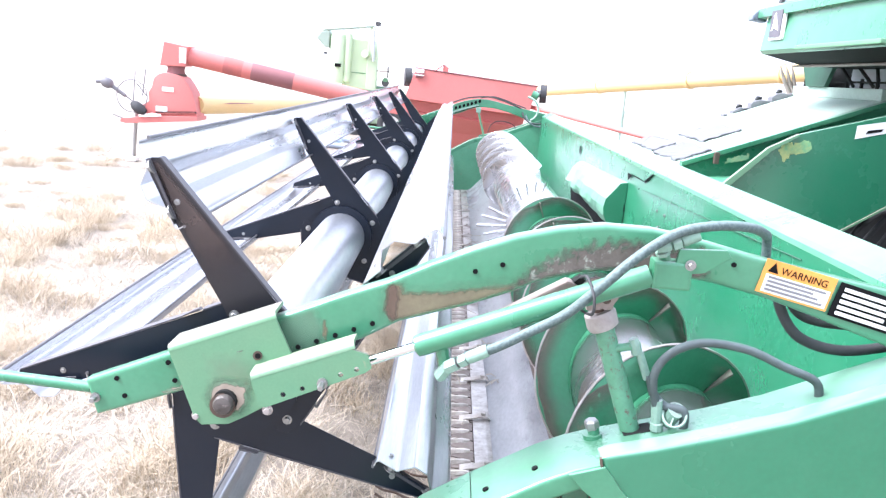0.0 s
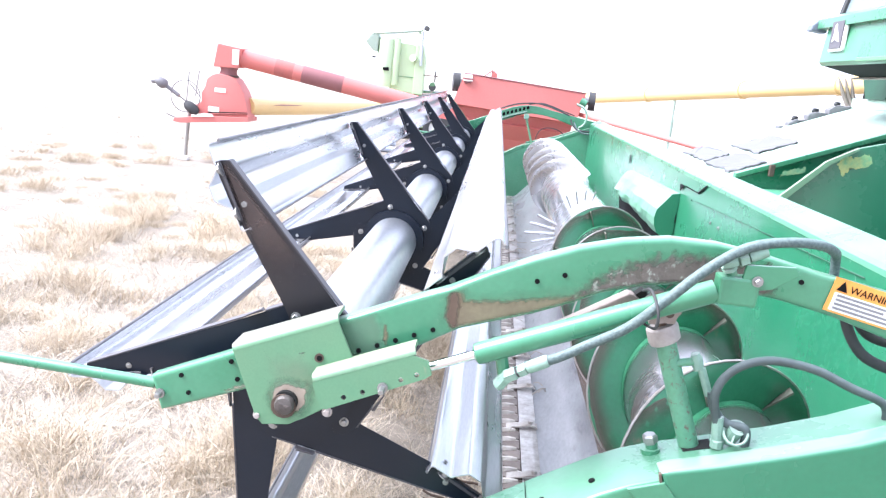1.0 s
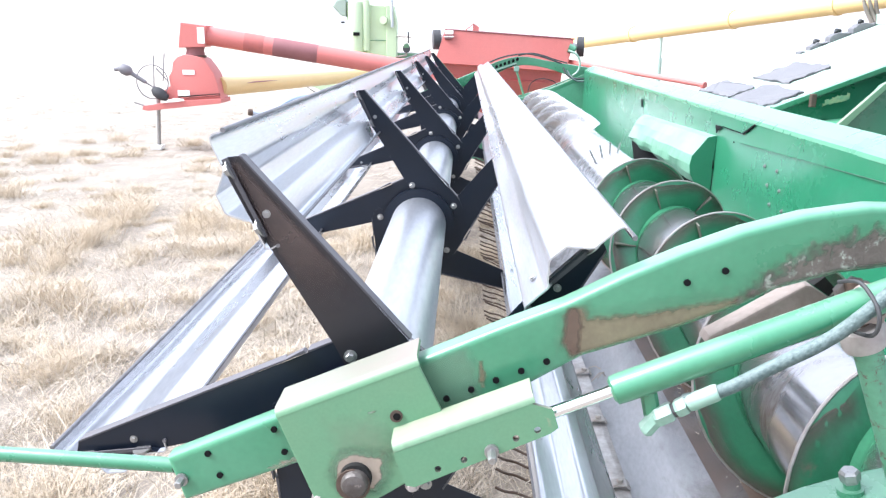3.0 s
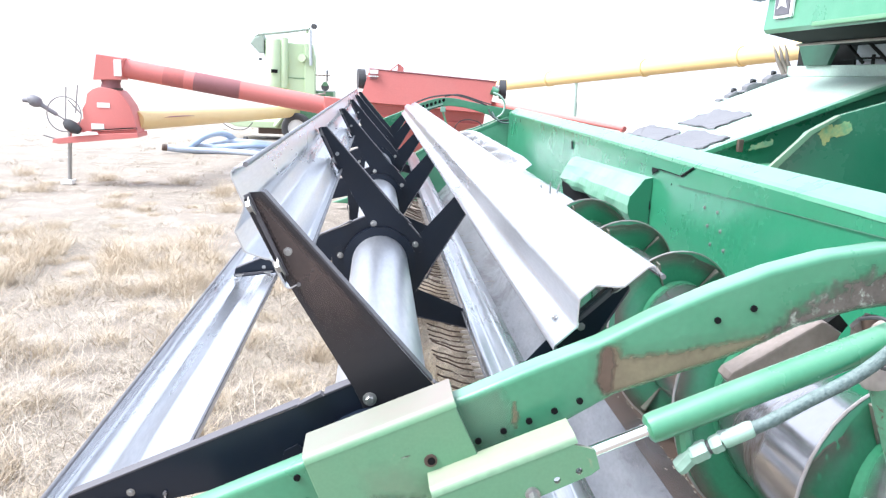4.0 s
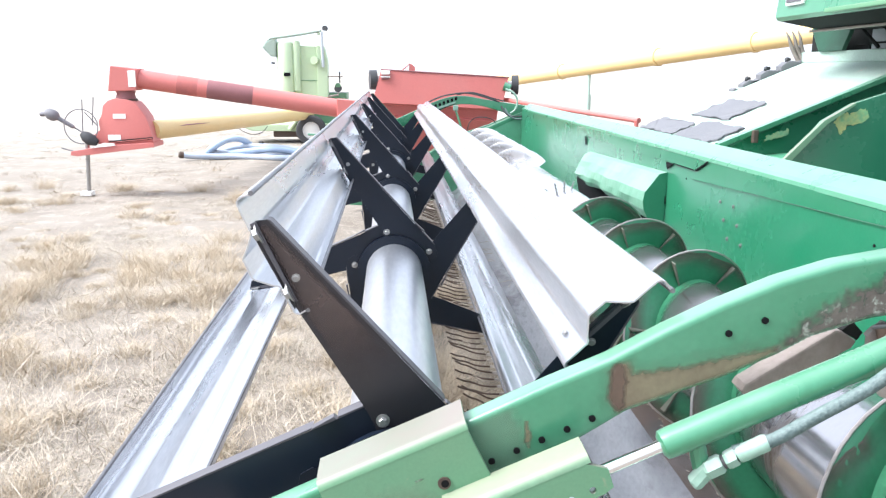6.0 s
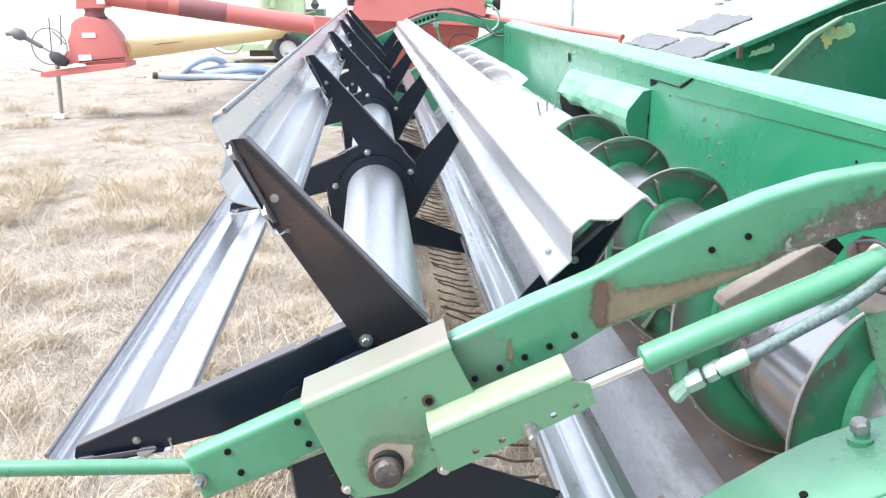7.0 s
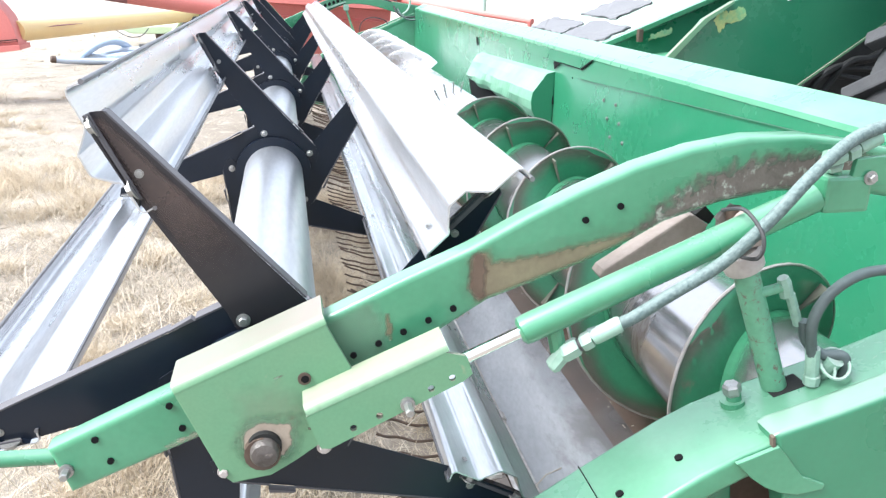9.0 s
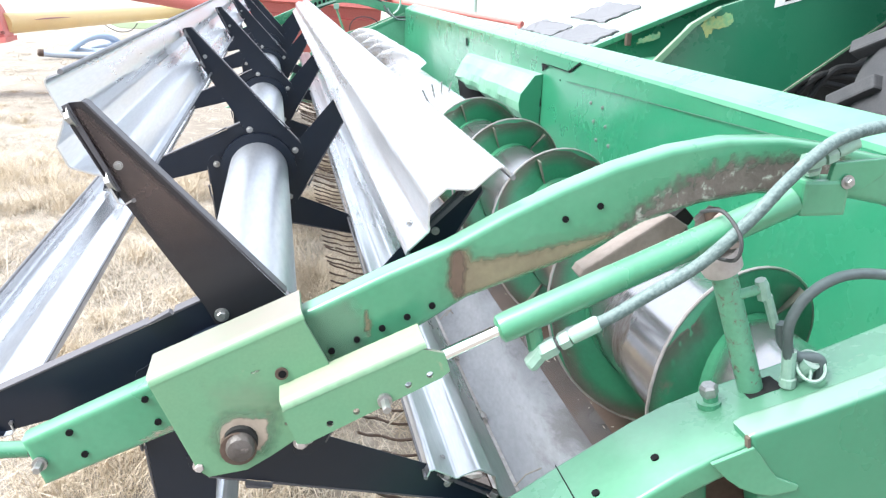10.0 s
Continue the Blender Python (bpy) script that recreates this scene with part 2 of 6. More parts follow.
TYRE = surface("tyre_rubber", (0.038, 0.039, 0.043), 0.8, second=(0.075, 0.074, 0.076), scale=9, bump=0.3)
SOIL = surface("dry_field", (0.238, 0.207, 0.172), 0.95, second=(0.165, 0.138, 0.112), scale=1.3, amount=0.85, fine=34, dirt=(0.315, 0.280, 0.240), dirt_scale=4.5, dirt_from=0.53, bump=1.0)
def paint_far_haze(m, near=6.0, far=34.0, straw=(0.335, 0.302, 0.258)):
    """Pales the soil colour with distance, standing in for haze and glare over the field."""
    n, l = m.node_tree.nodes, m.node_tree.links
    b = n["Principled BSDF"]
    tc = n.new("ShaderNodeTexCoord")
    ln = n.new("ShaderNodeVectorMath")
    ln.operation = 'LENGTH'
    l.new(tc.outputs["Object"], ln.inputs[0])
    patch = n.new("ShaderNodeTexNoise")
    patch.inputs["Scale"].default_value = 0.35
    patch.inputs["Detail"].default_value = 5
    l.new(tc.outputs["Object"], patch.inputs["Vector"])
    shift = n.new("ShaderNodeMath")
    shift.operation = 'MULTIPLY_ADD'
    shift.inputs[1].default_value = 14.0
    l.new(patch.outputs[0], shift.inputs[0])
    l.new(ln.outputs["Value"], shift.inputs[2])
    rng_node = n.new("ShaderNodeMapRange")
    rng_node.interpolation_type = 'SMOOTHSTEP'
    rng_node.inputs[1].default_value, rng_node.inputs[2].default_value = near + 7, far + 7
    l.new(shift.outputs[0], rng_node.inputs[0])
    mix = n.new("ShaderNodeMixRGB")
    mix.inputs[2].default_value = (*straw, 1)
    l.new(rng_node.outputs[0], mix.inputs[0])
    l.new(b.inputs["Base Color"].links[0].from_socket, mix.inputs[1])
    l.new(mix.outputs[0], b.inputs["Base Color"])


# distance haze goes into the soil's base colour
paint_far_haze(SOIL)
STRAW = surface("dry_grass", (0.57, 0.505, 0.415), 0.8, second=(0.31, 0.262, 0.205), scale=2.2, amount=0.9, fine=50, bump=0.1)
CHAFF = surface("pale_straw", (0.46, 0.41, 0.34), 0.8, second=(0.33, 0.285, 0.23), scale=9, bump=0.1)
# pale mint; on the feeder top it carries the sky reflection as colour
PALE_MINT = surface("pale_mint_green", (0.37, 0.47, 0.41), 0.72, second=(0.29, 0.43, 0.35), scale=3, dirt=(0.5, 0.46, 0.40), dirt_scale=5, dirt_from=0.62, bump=0.06, rough_var=0.08)


# ---- builders ----
def thing(name, at, label, category, group="", kind=""):
    ob = new(name)
    ob.empty_display_size = 0.1
    ob.matrix_world = Matrix.Translation(at)
    return tagged(ob, label, category, group, kind)


def place_of(ob):
    return ob.matrix_basis if ob.parent is None else place_of(ob.parent) @ ob.matrix_parent_inverse @ ob.matrix_basis


def hang(ob, parent):
    """Parent ob, keeping its own matrix as its place in the world."""
    ob.parent = parent
    ob.matrix_parent_inverse = place_of(parent).inverted()
    return ob


def mesh_of(name, bm, material, smooth=False):
    bmesh.ops.recalc_face_normals(bm, faces=bm.faces)
    me = bpy.data.meshes.new(name)
    bm.to_mesh(me)
    bm.free()
    me.materials.append(material)
    if smooth:
        me.polygons.foreach_set("use_smooth", [True] * len(me.polygons))
        try:
            me.set_sharp_from_angle(angle=radians(38))
        except AttributeError:
            pass
    return me


def part(name, bm, material, parent, label="", smooth=False):
    ob = new(name, bm if isinstance(bm, bpy.types.Mesh) else mesh_of(name, bm, material, smooth))
    if parent:
        hang(ob, parent)
    if label:
        tagged(ob, label)
    return ob


def piece(name, me, m, parent):
    """An object of its own on a shared mesh, at the world pose m."""
    ob = new(name, me)
    ob.matrix_basis = m
    return hang(ob, parent)


def solid(name, bm, material, label, category, group="", kind="", smooth=False):
    return tagged(part(name, bm, material, None, "", smooth), label, category, group, kind)


def box(x0, x1, y0, y1, z0, z1, bevel=0.0, bm=None):
    bm = bm or bmesh.new()
    m = Matrix.Translation(((x0 + x1) / 2, (y0 + y1) / 2, (z0 + z1) / 2)) @ Matrix.Diagonal((x1 - x0, y1 - y0, z1 - z0, 1))
    got = bmesh.ops.create_cube(bm, size=1, matrix=m)
    if bevel:
        edges = list({e for v in got["verts"] for e in v.link_edges})
        bmesh.ops.bevel(bm, geom=edges, offset=bevel, segments=2, affect='EDGES', profile=0.6)
    return bm


def prism(outline, y0, y1, bevel=0.0, bm=None, segs=2):
    """A plate with an outline in x and z, from y0 to y1."""
    bm = bm or bmesh.new()
    a = [bm.verts.new((x, y0, z)) for x, z in outline]
    b = [bm.verts.new((x, y1, z)) for x, z in outline]
    n = len(outline)
    faces = [bm.faces.new(a), bm.faces.new(b[::-1])]
    for i in range(n):
        faces.append(bm.faces.new((a[i], b[i], b[(i + 1) % n], a[(i + 1) % n])))
    if bevel:
        bmesh.ops.recalc_face_normals(bm, faces=faces)
        edges = list({e for f in faces[:2] for e in f.edges})
        bmesh.ops.bevel(bm, geom=edges, offset=bevel, segments=segs, affect='EDGES', profile=0.6)
    return bm


def sheet(profile, y0, y1, thick=0.004, steps=1, wobble=0.0, bm=None):
    """A bent sheet: an open profile in x and z with a thickness, drawn out along y, with a slight waviness."""
    bm = bm or bmesh.new()
    pts = [Vector((x, z)) for x, z in profile]
    norm = []
    for i, p in enumerate(pts):
        t = (pts[min(i + 1, len(pts) - 1)] - pts[max(i - 1, 0)]).normalized()
        norm.append(Vector((-t.y, t.x)))
    loop = pts + [p - q * thick for p, q in zip(pts[::-1], norm[::-1])]
    n = len(loop)
    last = None
    for s in range(steps + 1):
        y = y0 + (y1 - y0) * s / steps
        ring = []
        for i, p in enumerate(loop):
            k = i if i < len(pts) else n - 1 - i
            w = wobble * noise.noise(Vector((k * 0.7, y * 1.7, 3.1))) if wobble else 0
            ring.append(bm.verts.new((p.x + norm[k].x * w, y, p.y + norm[k].y * w)))
        if last:
            for i in range(n):
                bm.faces.new((last[i], last[(i + 1) % n], ring[(i + 1) % n], ring[i]))
        else:
            bm.faces.new(ring)
        last = ring
    bm.faces.new(last[::-1])
    return bm


def smooth_path(points, per=6):
    """A smooth curve through the given places."""
    p = [Vector(q) for q in points]
    out = []
    for i in range(len(p) - 1):
        a, b, c, d = p[max(i - 1, 0)], p[i], p[i + 1], p[min(i + 2, len(p) - 1)]
        for k in range(per):
            t = k / per
            out.append(0.5 * (2 * b + (c - a) * t + (2 * a - 5 * b + 4 * c - d) * t * t + (3 * b - a - 3 * c + d) * t ** 3))
    return out + [p[-1]]


def tube(points, radius, seg=12, bm=None):
    """A round bar along a path; radius one number or one for each place."""
    bm = bm or bmesh.new()
    pts = [Vector(p) for p in points]
    radii = radius if isinstance(radius, (list, tuple)) else [radius] * len(pts)
    side, last = None, None
    for i, p in enumerate(pts):
        t = (pts[min(i + 1, len(pts) - 1)] - pts[max(i - 1, 0)]).normalized()
        if side is None:
            side = t.orthogonal().normalized()
        side = (side - t * side.dot(t)).normalized()
        other = t.cross(side)
        ring = [bm.verts.new(p + radii[i] * (math.cos(2 * math.pi * k / seg) * side + math.sin(2 * math.pi * k / seg) * other)) for k in range(seg)]
        if last:
            for k in range(seg):
                bm.faces.new((last[k], last[(k + 1) % seg], ring[(k + 1) % seg], ring[k]))
        else:
            bm.faces.new(ring[::-1])
        last = ring
    bm.faces.new(last)
    return bm


def disc(at, axis, radius, depth, seg=16, bm=None):
    axis = Vector(axis).normalized()
    return tube([Vector(at) - axis * depth / 2, Vector(at) + axis * depth / 2], radius, seg, bm)


def hexbolt(radius=0.011, height=0.012):
    """A washer with a hexagon head, its axis along -y."""
    bm = disc((0, -0.0015, 0), (0, 1, 0), radius * 1.55, 0.003, 14)
    tube([(0, -0.003, 0), (0, -height, 0), (0, -height - 0.002, 0)], [radius, radius, radius * 0.8], 6, bm)
    return bm


BOLT_MESH = mesh_of("bolt", hexbolt(), BOLT)
BIG_BOLT_MESH = mesh_of("bolt", hexbolt(0.016, 0.02), BONE)
# flat disc; the shade in a bolt hole is only its colour
HOLE_MESH = mesh_of("bolt_hole", disc((0, 0, 0), (0, 1, 0), 0.0051, 0.003, 14), INK_SHADE)


def turn_y(degrees):
    """Turns x towards z by so many degrees."""
    return Matrix.Rotation(-radians(degrees), 4, 'Y')


# ---- ground ----
GZ = 0.08


def ground():
    bm = bmesh.new()
    rings = [0, 1, 2, 3, 4, 5, 6, 7, 8, 9, 10, 12, 14, 17, 20, 25, 32, 45, 70, 120, 250, 600, 1500, 4000]
    seg = 72
    rows = []
    for r in rings:
        row = []
        for k in range(seg):
            a = 2 * math.pi * k / seg
            x, y = r * math.cos(a) - 1, r * math.sin(a) + 4
            h = 0.035 * noise.noise(Vector((x * 0.9, y * 0.9, 0))) if r < 60 else 0
            row.append(bm.verts.new((x, y, GZ + h)) if r or not row else row[0])
        rows.append(row)
    for i in range(1, len(rows)):
        for k in range(seg):
            q = [rows[i - 1][k], rows[i][k], rows[i][(k + 1) % seg], rows[i - 1][(k + 1) % seg]]
            bm.faces.new([v for j, v in enumerate(q) if v not in q[:j]])
    return solid("ground", bm, SOIL, "dry straw-coloured stubble field, its colour paled with distance as haze", "ground", kind="structure", smooth=True)


ground()

# ---- header frame ----
Y0, Y1 = -0.09, 7.86       # inner faces of the two end panels
XW = 1.36                  # back wall
header = thing("combine_header", (0.8, 3.9, GZ), "green painted steel grain header lowered near the stubble", "combine header")

part("back_wall", sheet([(1.30, 0.52), (XW, 0.62), (XW, 1.236)], Y0, Y1, -0.006, 24, 0.006), GREEN_SHADED, header)
part("top_rail", prism([(XW - 0.008, 1.234), (XW - 0.004, 1.250), (XW + 0.012, 1.262), (1.452, 1.300), (1.466, 1.290), (1.466, 1.13), (1.45, 1.12), (XW + 0.008, 1.12), (XW + 0.008, 1.234)], Y0 - 0.1, Y1 + 0.03, 0.004), GREEN, header, "folded top rail, upper face tinted with sky sheen and dusty")
part("floor_pan", sheet([(0.545, 0.295), (0.60, 0.325), (0.66, 0.385), (0.72, 0.455), (0.80, 0.485), (0.90, 0.49), (1.0, 0.50), (1.1, 0.515), (1.2, 0.545), (1.30, 0.60)], Y0, Y1, 0.005, 40, 0.006), PAN, header, "worn bare steel floor pan", smooth=True)
part("wear_plate", sheet([(0.722, 0.4605), (0.755, 0.4755), (0.79, 0.489), (0.86, 0.50), (0.96, 0.505), (1.04, 0.515)], Y0 + 0.02, 1.9, 0.004, 20, 0.004), TROUGH, header, "rust brown trough plate under the auger", smooth=True)
end_top = [(0.20, 0.65), (0.301, 0.748), (0.406, 0.815), (0.47, 0.853), (0.53, 0.889), (0.59, 0.918), (0.65, 0.939), (0.727, 0.962), (0.868, 1.003), (0.99, 1.046), (1.30, 1.185), (1.45, 1.245)]


def end_side(y, s):
    """An end panel: inner plate, curved top flange and outer side sheet; s is the side that looks outward."""
    inner = [(0.06, 0.40), (0.12, 0.55)] + end_top + [(1.45, 0.45), (0.9, 0.28), (0.35, 0.22), (0.12, 0.26)]
    part("end_panel", prism([(x, z - 0.012) for x, z in inner], y, y + s * 0.008), GREEN_ROUGH, header)
    low = [(x + 0.012, z - 0.045) for x, z in end_top[::-1]]
    part("end_flange", prism([(0.10, 0.50), (0.14, 0.57)] + end_top + low + [(0.16, 0.54), (0.12, 0.47)], y - s * 0.002, y + s * 0.165, 0.010, segs=4), GREEN, header, "rounded top flange, upper face tinted with sky sheen", smooth=True)
    side = [(0.636, 0.950), (0.650, 0.958), (0.74, 0.982), (0.87, 1.022), (0.99, 1.062), (1.30, 1.195), (1.45, 1.255), (1.45, 0.42), (0.9, 0.25), (0.76, 0.50), (0.655, 0.90)]
    part("side_sheet", prism(side, y + s * 0.118, y + s * 0.172, 0.011, segs=4), GREEN_SHADED, header, "side sheet with a rounded top bend", smooth=True)
    part("chipped_edge", prism([(0.6335, 0.9490), (0.6375, 0.9515), (0.641, 0.934), (0.637, 0.932)], y + s * 0.163, y + s * 0.1728), CHIP, header, "chipped rusty sheet edge")
    part("rusty_web", prism([(0.36, 0.70), (0.47, 0.80), (0.60, 0.865), (0.70, 0.90), (0.80, 0.80), (0.80, 0.45), (0.36, 0.45)], y + s * 0.0085, y + s * 0.0125), TROUGH, header, "bare rusty web below the flange")
    part("stiffener", prism([(0.585, 0.88), (0.635, 0.905), (0.69, 0.5), (0.62, 0.5)], y + s * 0.013, y + s * 0.06, 0.003), GREEN_SHADED, header)
    part("divider_snout", prism([(0.12, 0.54), (0.06, 0.42), (-0.45, 0.22), (-0.62, 0.16), (-0.42, 0.15), (0.1, 0.2), (0.16, 0.5)], y + s * 0.02, y + s * 0.10, 0.012), GREEN, header)


end_side(Y0, -1)
end_side(Y1, 1)

# seams and dents of the back wall
part("patch_plate", prism([(2.573, 1.176), (4.78, 1.176), (4.78, 1.232), (2.44, 1.232)], 0, 0.004), GREEN_SHADED, header)
bpy.data.objects["patch_plate"].matrix_basis = Matrix(((0, -1, 0, XW - 0.006), (1, 0, 0, 0), (0, 0, 1, 0), (0, 0, 0, 1)))


def wall_mark(name, outline, label="", out=0.0105, material=None):
    """A flat mark on the back wall, its outline in y and z."""
    ob = part(name, prism(outline, 0, 0.004), material or INK_SHADE, header, label)
    ob.matrix_basis = Matrix(((0, -1, 0, XW - out), (1, 0, 0, 0), (0, 0, 1, 0), (0, 0, 0, 1)))
    return hang(ob, header)


# black plates on the wall stand for the shade in its openings
wall_mark("gap", [(4.765, 1.112), (4.80, 1.108), (4.825, 1.165), (4.785, 1.172)], "flat black plate for a shaded slot")
wall_mark("gap", [(2.88, 1.172), (2.985, 1.174), (2.99, 1.165), (2.97, 1.135), (2.945, 1.150), (2.91, 1.161)], "flat black plate for a shaded notch in the wall")
wall_mark("gap", [(3.005, 1.10), (3.045, 1.105), (3.01, 1.02), (2.985, 0.94), (2.968, 0.95)], "flat black plate for a shaded slit beside the cover")
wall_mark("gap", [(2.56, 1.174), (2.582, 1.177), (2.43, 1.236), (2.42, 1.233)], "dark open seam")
wall_mark("crease", [(2.59, 1.1745), (2.88, 1.1745), (2.88, 1.178), (2.59, 1.178)])
for i in range(6):
    piece("rivet", BOLT_MESH, Matrix.Translation((XW - 0.006, 2.265 - 0.05 * (i // 2) - 0.14 * (i % 2), 1.072 - 0.075 * (i // 2))) @ Matrix.Rotation(radians(-90), 4, 'Z') @ Matrix.Scale(0.55, 4), header)
for hy in (0.5, 0.62, 1.1, 1.55, 2.7, 5.4, 6.1, 6.9):
    piece("bolt_hole", HOLE_MESH, Matrix.Translation((XW - 0.007, hy, 1.12)) @ Matrix.Rotation(radians(90), 4, 'Z'), header)


NEAR_END = [(XW - 0.006, 1.118), (1.312, 1.108), (1.278, 1.062), (1.238, 1.012), (1.229, 0.960), (1.236, 0.915), (1.258, 0.872)]
FAR_END = [(XW - 0.006, 1.070), (1.315, 1.055), (1.280, 1.010), (1.258, 0.965), (1.250, 0.92), (1.253, 0.895), (1.262, 0.872)]


wall_mark("crease", [(0.62, 1.2045), (1.49, 1.1705), (2.60, 1.128), (2.60, 1.1295), (1.49, 1.1725), (0.62, 1.2065)], "", 0.0095, surface("rubbed_line", (0.05, 0.12, 0.08), 0.6, bump=0.05))
SCUFF_SHEEN = surface("scuffed_sheen_paint", (0.24, 0.40, 0.31), 0.42, second=(0.17, 0.36, 0.26), scale=5, amount=0.9, fine=60, bump=0.04, worn=True)


def dented_cover(y0=2.99, y1=4.66, rows=40):
    """The bent sheet over the middle of the auger, crumpled towards its far end."""
    bm = bmesh.new()
    last = None
    for i in range(rows + 1):
        t = i / rows
        ring = []
        for k, ((xa, za), (xb, zb)) in enumerate(zip(NEAR_END, FAR_END)):
            y = y0 + (y1 - y0) * t
            dent = (0.006 + 0.016 * t) * noise.noise(Vector((y * 3.6, k * 0.9, 7))) + 0.005 * noise.noise(Vector((y * 11, k * 1.7, 2)))
            free = 0 if k == 0 else 1
            ring.append(((xa + (xb - xa) * t + dent * free, y + (0.05 * noise.noise(Vector((k * 1.3, 5, 0))) if i == rows else 0)), za + (zb - za) * t + 0.6 * dent * free))
        front = [bm.verts.new((a[0], a[1], z)) for a, z in ring]
        rear = [bm.verts.new((a[0] + 0.005, a[1], z - 0.004)) for a, z in ring]
        loop_now = front + rear[::-1]
        if last:
            n = len(loop_now)
            for k in range(n):
                bm.faces.new((last[k], last[(k + 1) % n], loop_now[(k + 1) % n], loop_now[k]))
        else:
            bm.faces.new(loop_now)
        last = loop_now
    bm.faces.new(last[::-1])
    return bm


# paler than the wall: dusty sheet, with its highlights put into the colour
COVER = surface("pale_crumpled_paint", (0.095, 0.245, 0.155), 0.45, second=(0.165, 0.31, 0.22), scale=6, amount=0.8, dirt=(0.22, 0.20, 0.16), dirt_scale=12, dirt_from=0.69, bump=0.03, coat=0.3, dust_sheen=(0.34, 0.43, 0.37), dust_sheen_amount=0.35)
part("auger_cover", dented_cover(), COVER, header, "crumpled green sheet cover over the auger")
part("cover_end", prism([(x - (0.002 if i else -0.001), z + 0.001) for i, (x, z) in enumerate(NEAR_END)] + [(1.30, 0.84), (XW - 0.012, 0.82)], 2.978, 2.986, 0.002), GREEN_SHADED, header)
# shade of the feeder opening as a black plate on the wall
wall_mark("feed_opening", [(3.02, 0.64), (4.85, 0.64), (5.02, 0.82), (4.95, 0.93), (4.70, 1.0), (3.02, 1.04)], "flat black plate for the shaded opening to the feeder house", 0.013)

# ---- cutter bar ----
part("cutter_bar", prism([(0.455, 0.262), (0.555, 0.282), (0.555, 0.295), (0.535, 0.300), (0.455, 0.282)], Y0, Y1, 0.002), DARKSTEEL, header)
part("cover_strip", sheet([(0.486, 0.301), (0.535, 0.3035), (0.553, 0.303)], Y0, Y1, 0.003, 60, 0.003), KNIFE, header, "pale worn strip behind the knife")
part("knife_back", box(0.462, 0.478, Y0, Y1, 0.286, 0.294), KNIFE, header)


def guard_mesh():
    """A forged guard: broad root, tapering nose and a lip over the knife."""
    bm = bmesh.new()
    low = [((0.500, 0.030), (0.262, 0.289)), ((0.462, 0.028), (0.256, 0.288)), ((0.425, 0.019), (0.256, 0.288)), ((0.395, 0.011), (0.258, 0.284)), ((0.362, 0.0065), (0.262, 0.279)), ((0.335, 0.003), (0.266, 0.274))]
    lip = [((0.470, 0.007), (0.296, 0.304)), ((0.440, 0.010), (0.296, 0.306)), ((0.405, 0.008), (0.287, 0.302)), ((0.378, 0.004), (0.282, 0.290))]
    for ring in (low, lip):
        last = None
        for (x, w), (z0, z1) in ring:
            q = [bm.verts.new((x, a, b)) for a, b in ((-w, z0), (w, z0), (w * 0.62, z1), (-w * 0.62, z1))]
            if last:
                for i in range(4):
                    bm.faces.new((last[i], last[(i + 1) % 4], q[(i + 1) % 4], q[i]))
            else:
                bm.faces.new(q[::-1])
            last = q
        bm.faces.new(last)
    return mesh_of("guard", bm, GUARDM)


def section_mesh():
    bm = bmesh.new()
    tri = [(0.482, -0.036), (0.482, 0.036), (0.400, 0.007), (0.400, -0.007)]
    a = [bm.verts.new((x, y, 0.295)) for x, y in tri]
    b = [bm.verts.new((x, y, 0.299)) for x, y in tri]
    bm.faces.new(a)
    bm.faces.new(b[::-1])
    for i in range(4):
        bm.faces.new((a[i], a[(i + 1) % 4], b[(i + 1) % 4], b[i]))
    return mesh_of("knife_section", bm, SECTIONM)


def clip_mesh():
    """A bent hold-down finger with its bolt, reaching from the strip over the knife."""
    bm = sheet([(0.435, 0.302), (0.462, 0.309), (0.490, 0.313), (0.515, 0.321), (0.548, 0.322), (0.560, 0.312)], -0.020, 0.020, 0.005)
    tube([(0.530, 0, 0.320), (0.530, 0, 0.331), (0.530, 0, 0.333)], [0.010, 0.010, 0.007], 6, bm)
    return mesh_of("hold_down_clip", bm, GUARDM)


def tine_mesh():
    bm = tube(smooth_path([(0.36, 0, 0.268), (0.32, 0.004, 0.270), (0.27, -0.004, 0.280), (0.22, 0.006, 0.297), (0.185, -0.003, 0.309), (0.155, 0.002, 0.322)], 3), 0.0044, 6)
    return mesh_of("lifter_tine", bm, DARKSTEEL)


PITCH = 0.083
SECTIONM = surface("dull_knife_section", (0.24, 0.205, 0.185), 0.5, metal=0.4, second=(0.14, 0.105, 0.085), scale=25, bump=0.2, rand=0.2)
GUARDM = surface("worn_guard_steel", (0.60, 0.57, 0.54), 0.5, metal=0.35, second=(0.34, 0.29, 0.25), scale=22, amount=0.8, dirt=(0.17, 0.12, 0.09), dirt_scale=34, dirt_from=0.62, bump=0.2, rand=0.18)
GUARD, SECTION, CLIP, TINE = guard_mesh(), section_mesh(), clip_mesh(), tine_mesh()
jog = random.Random(11)
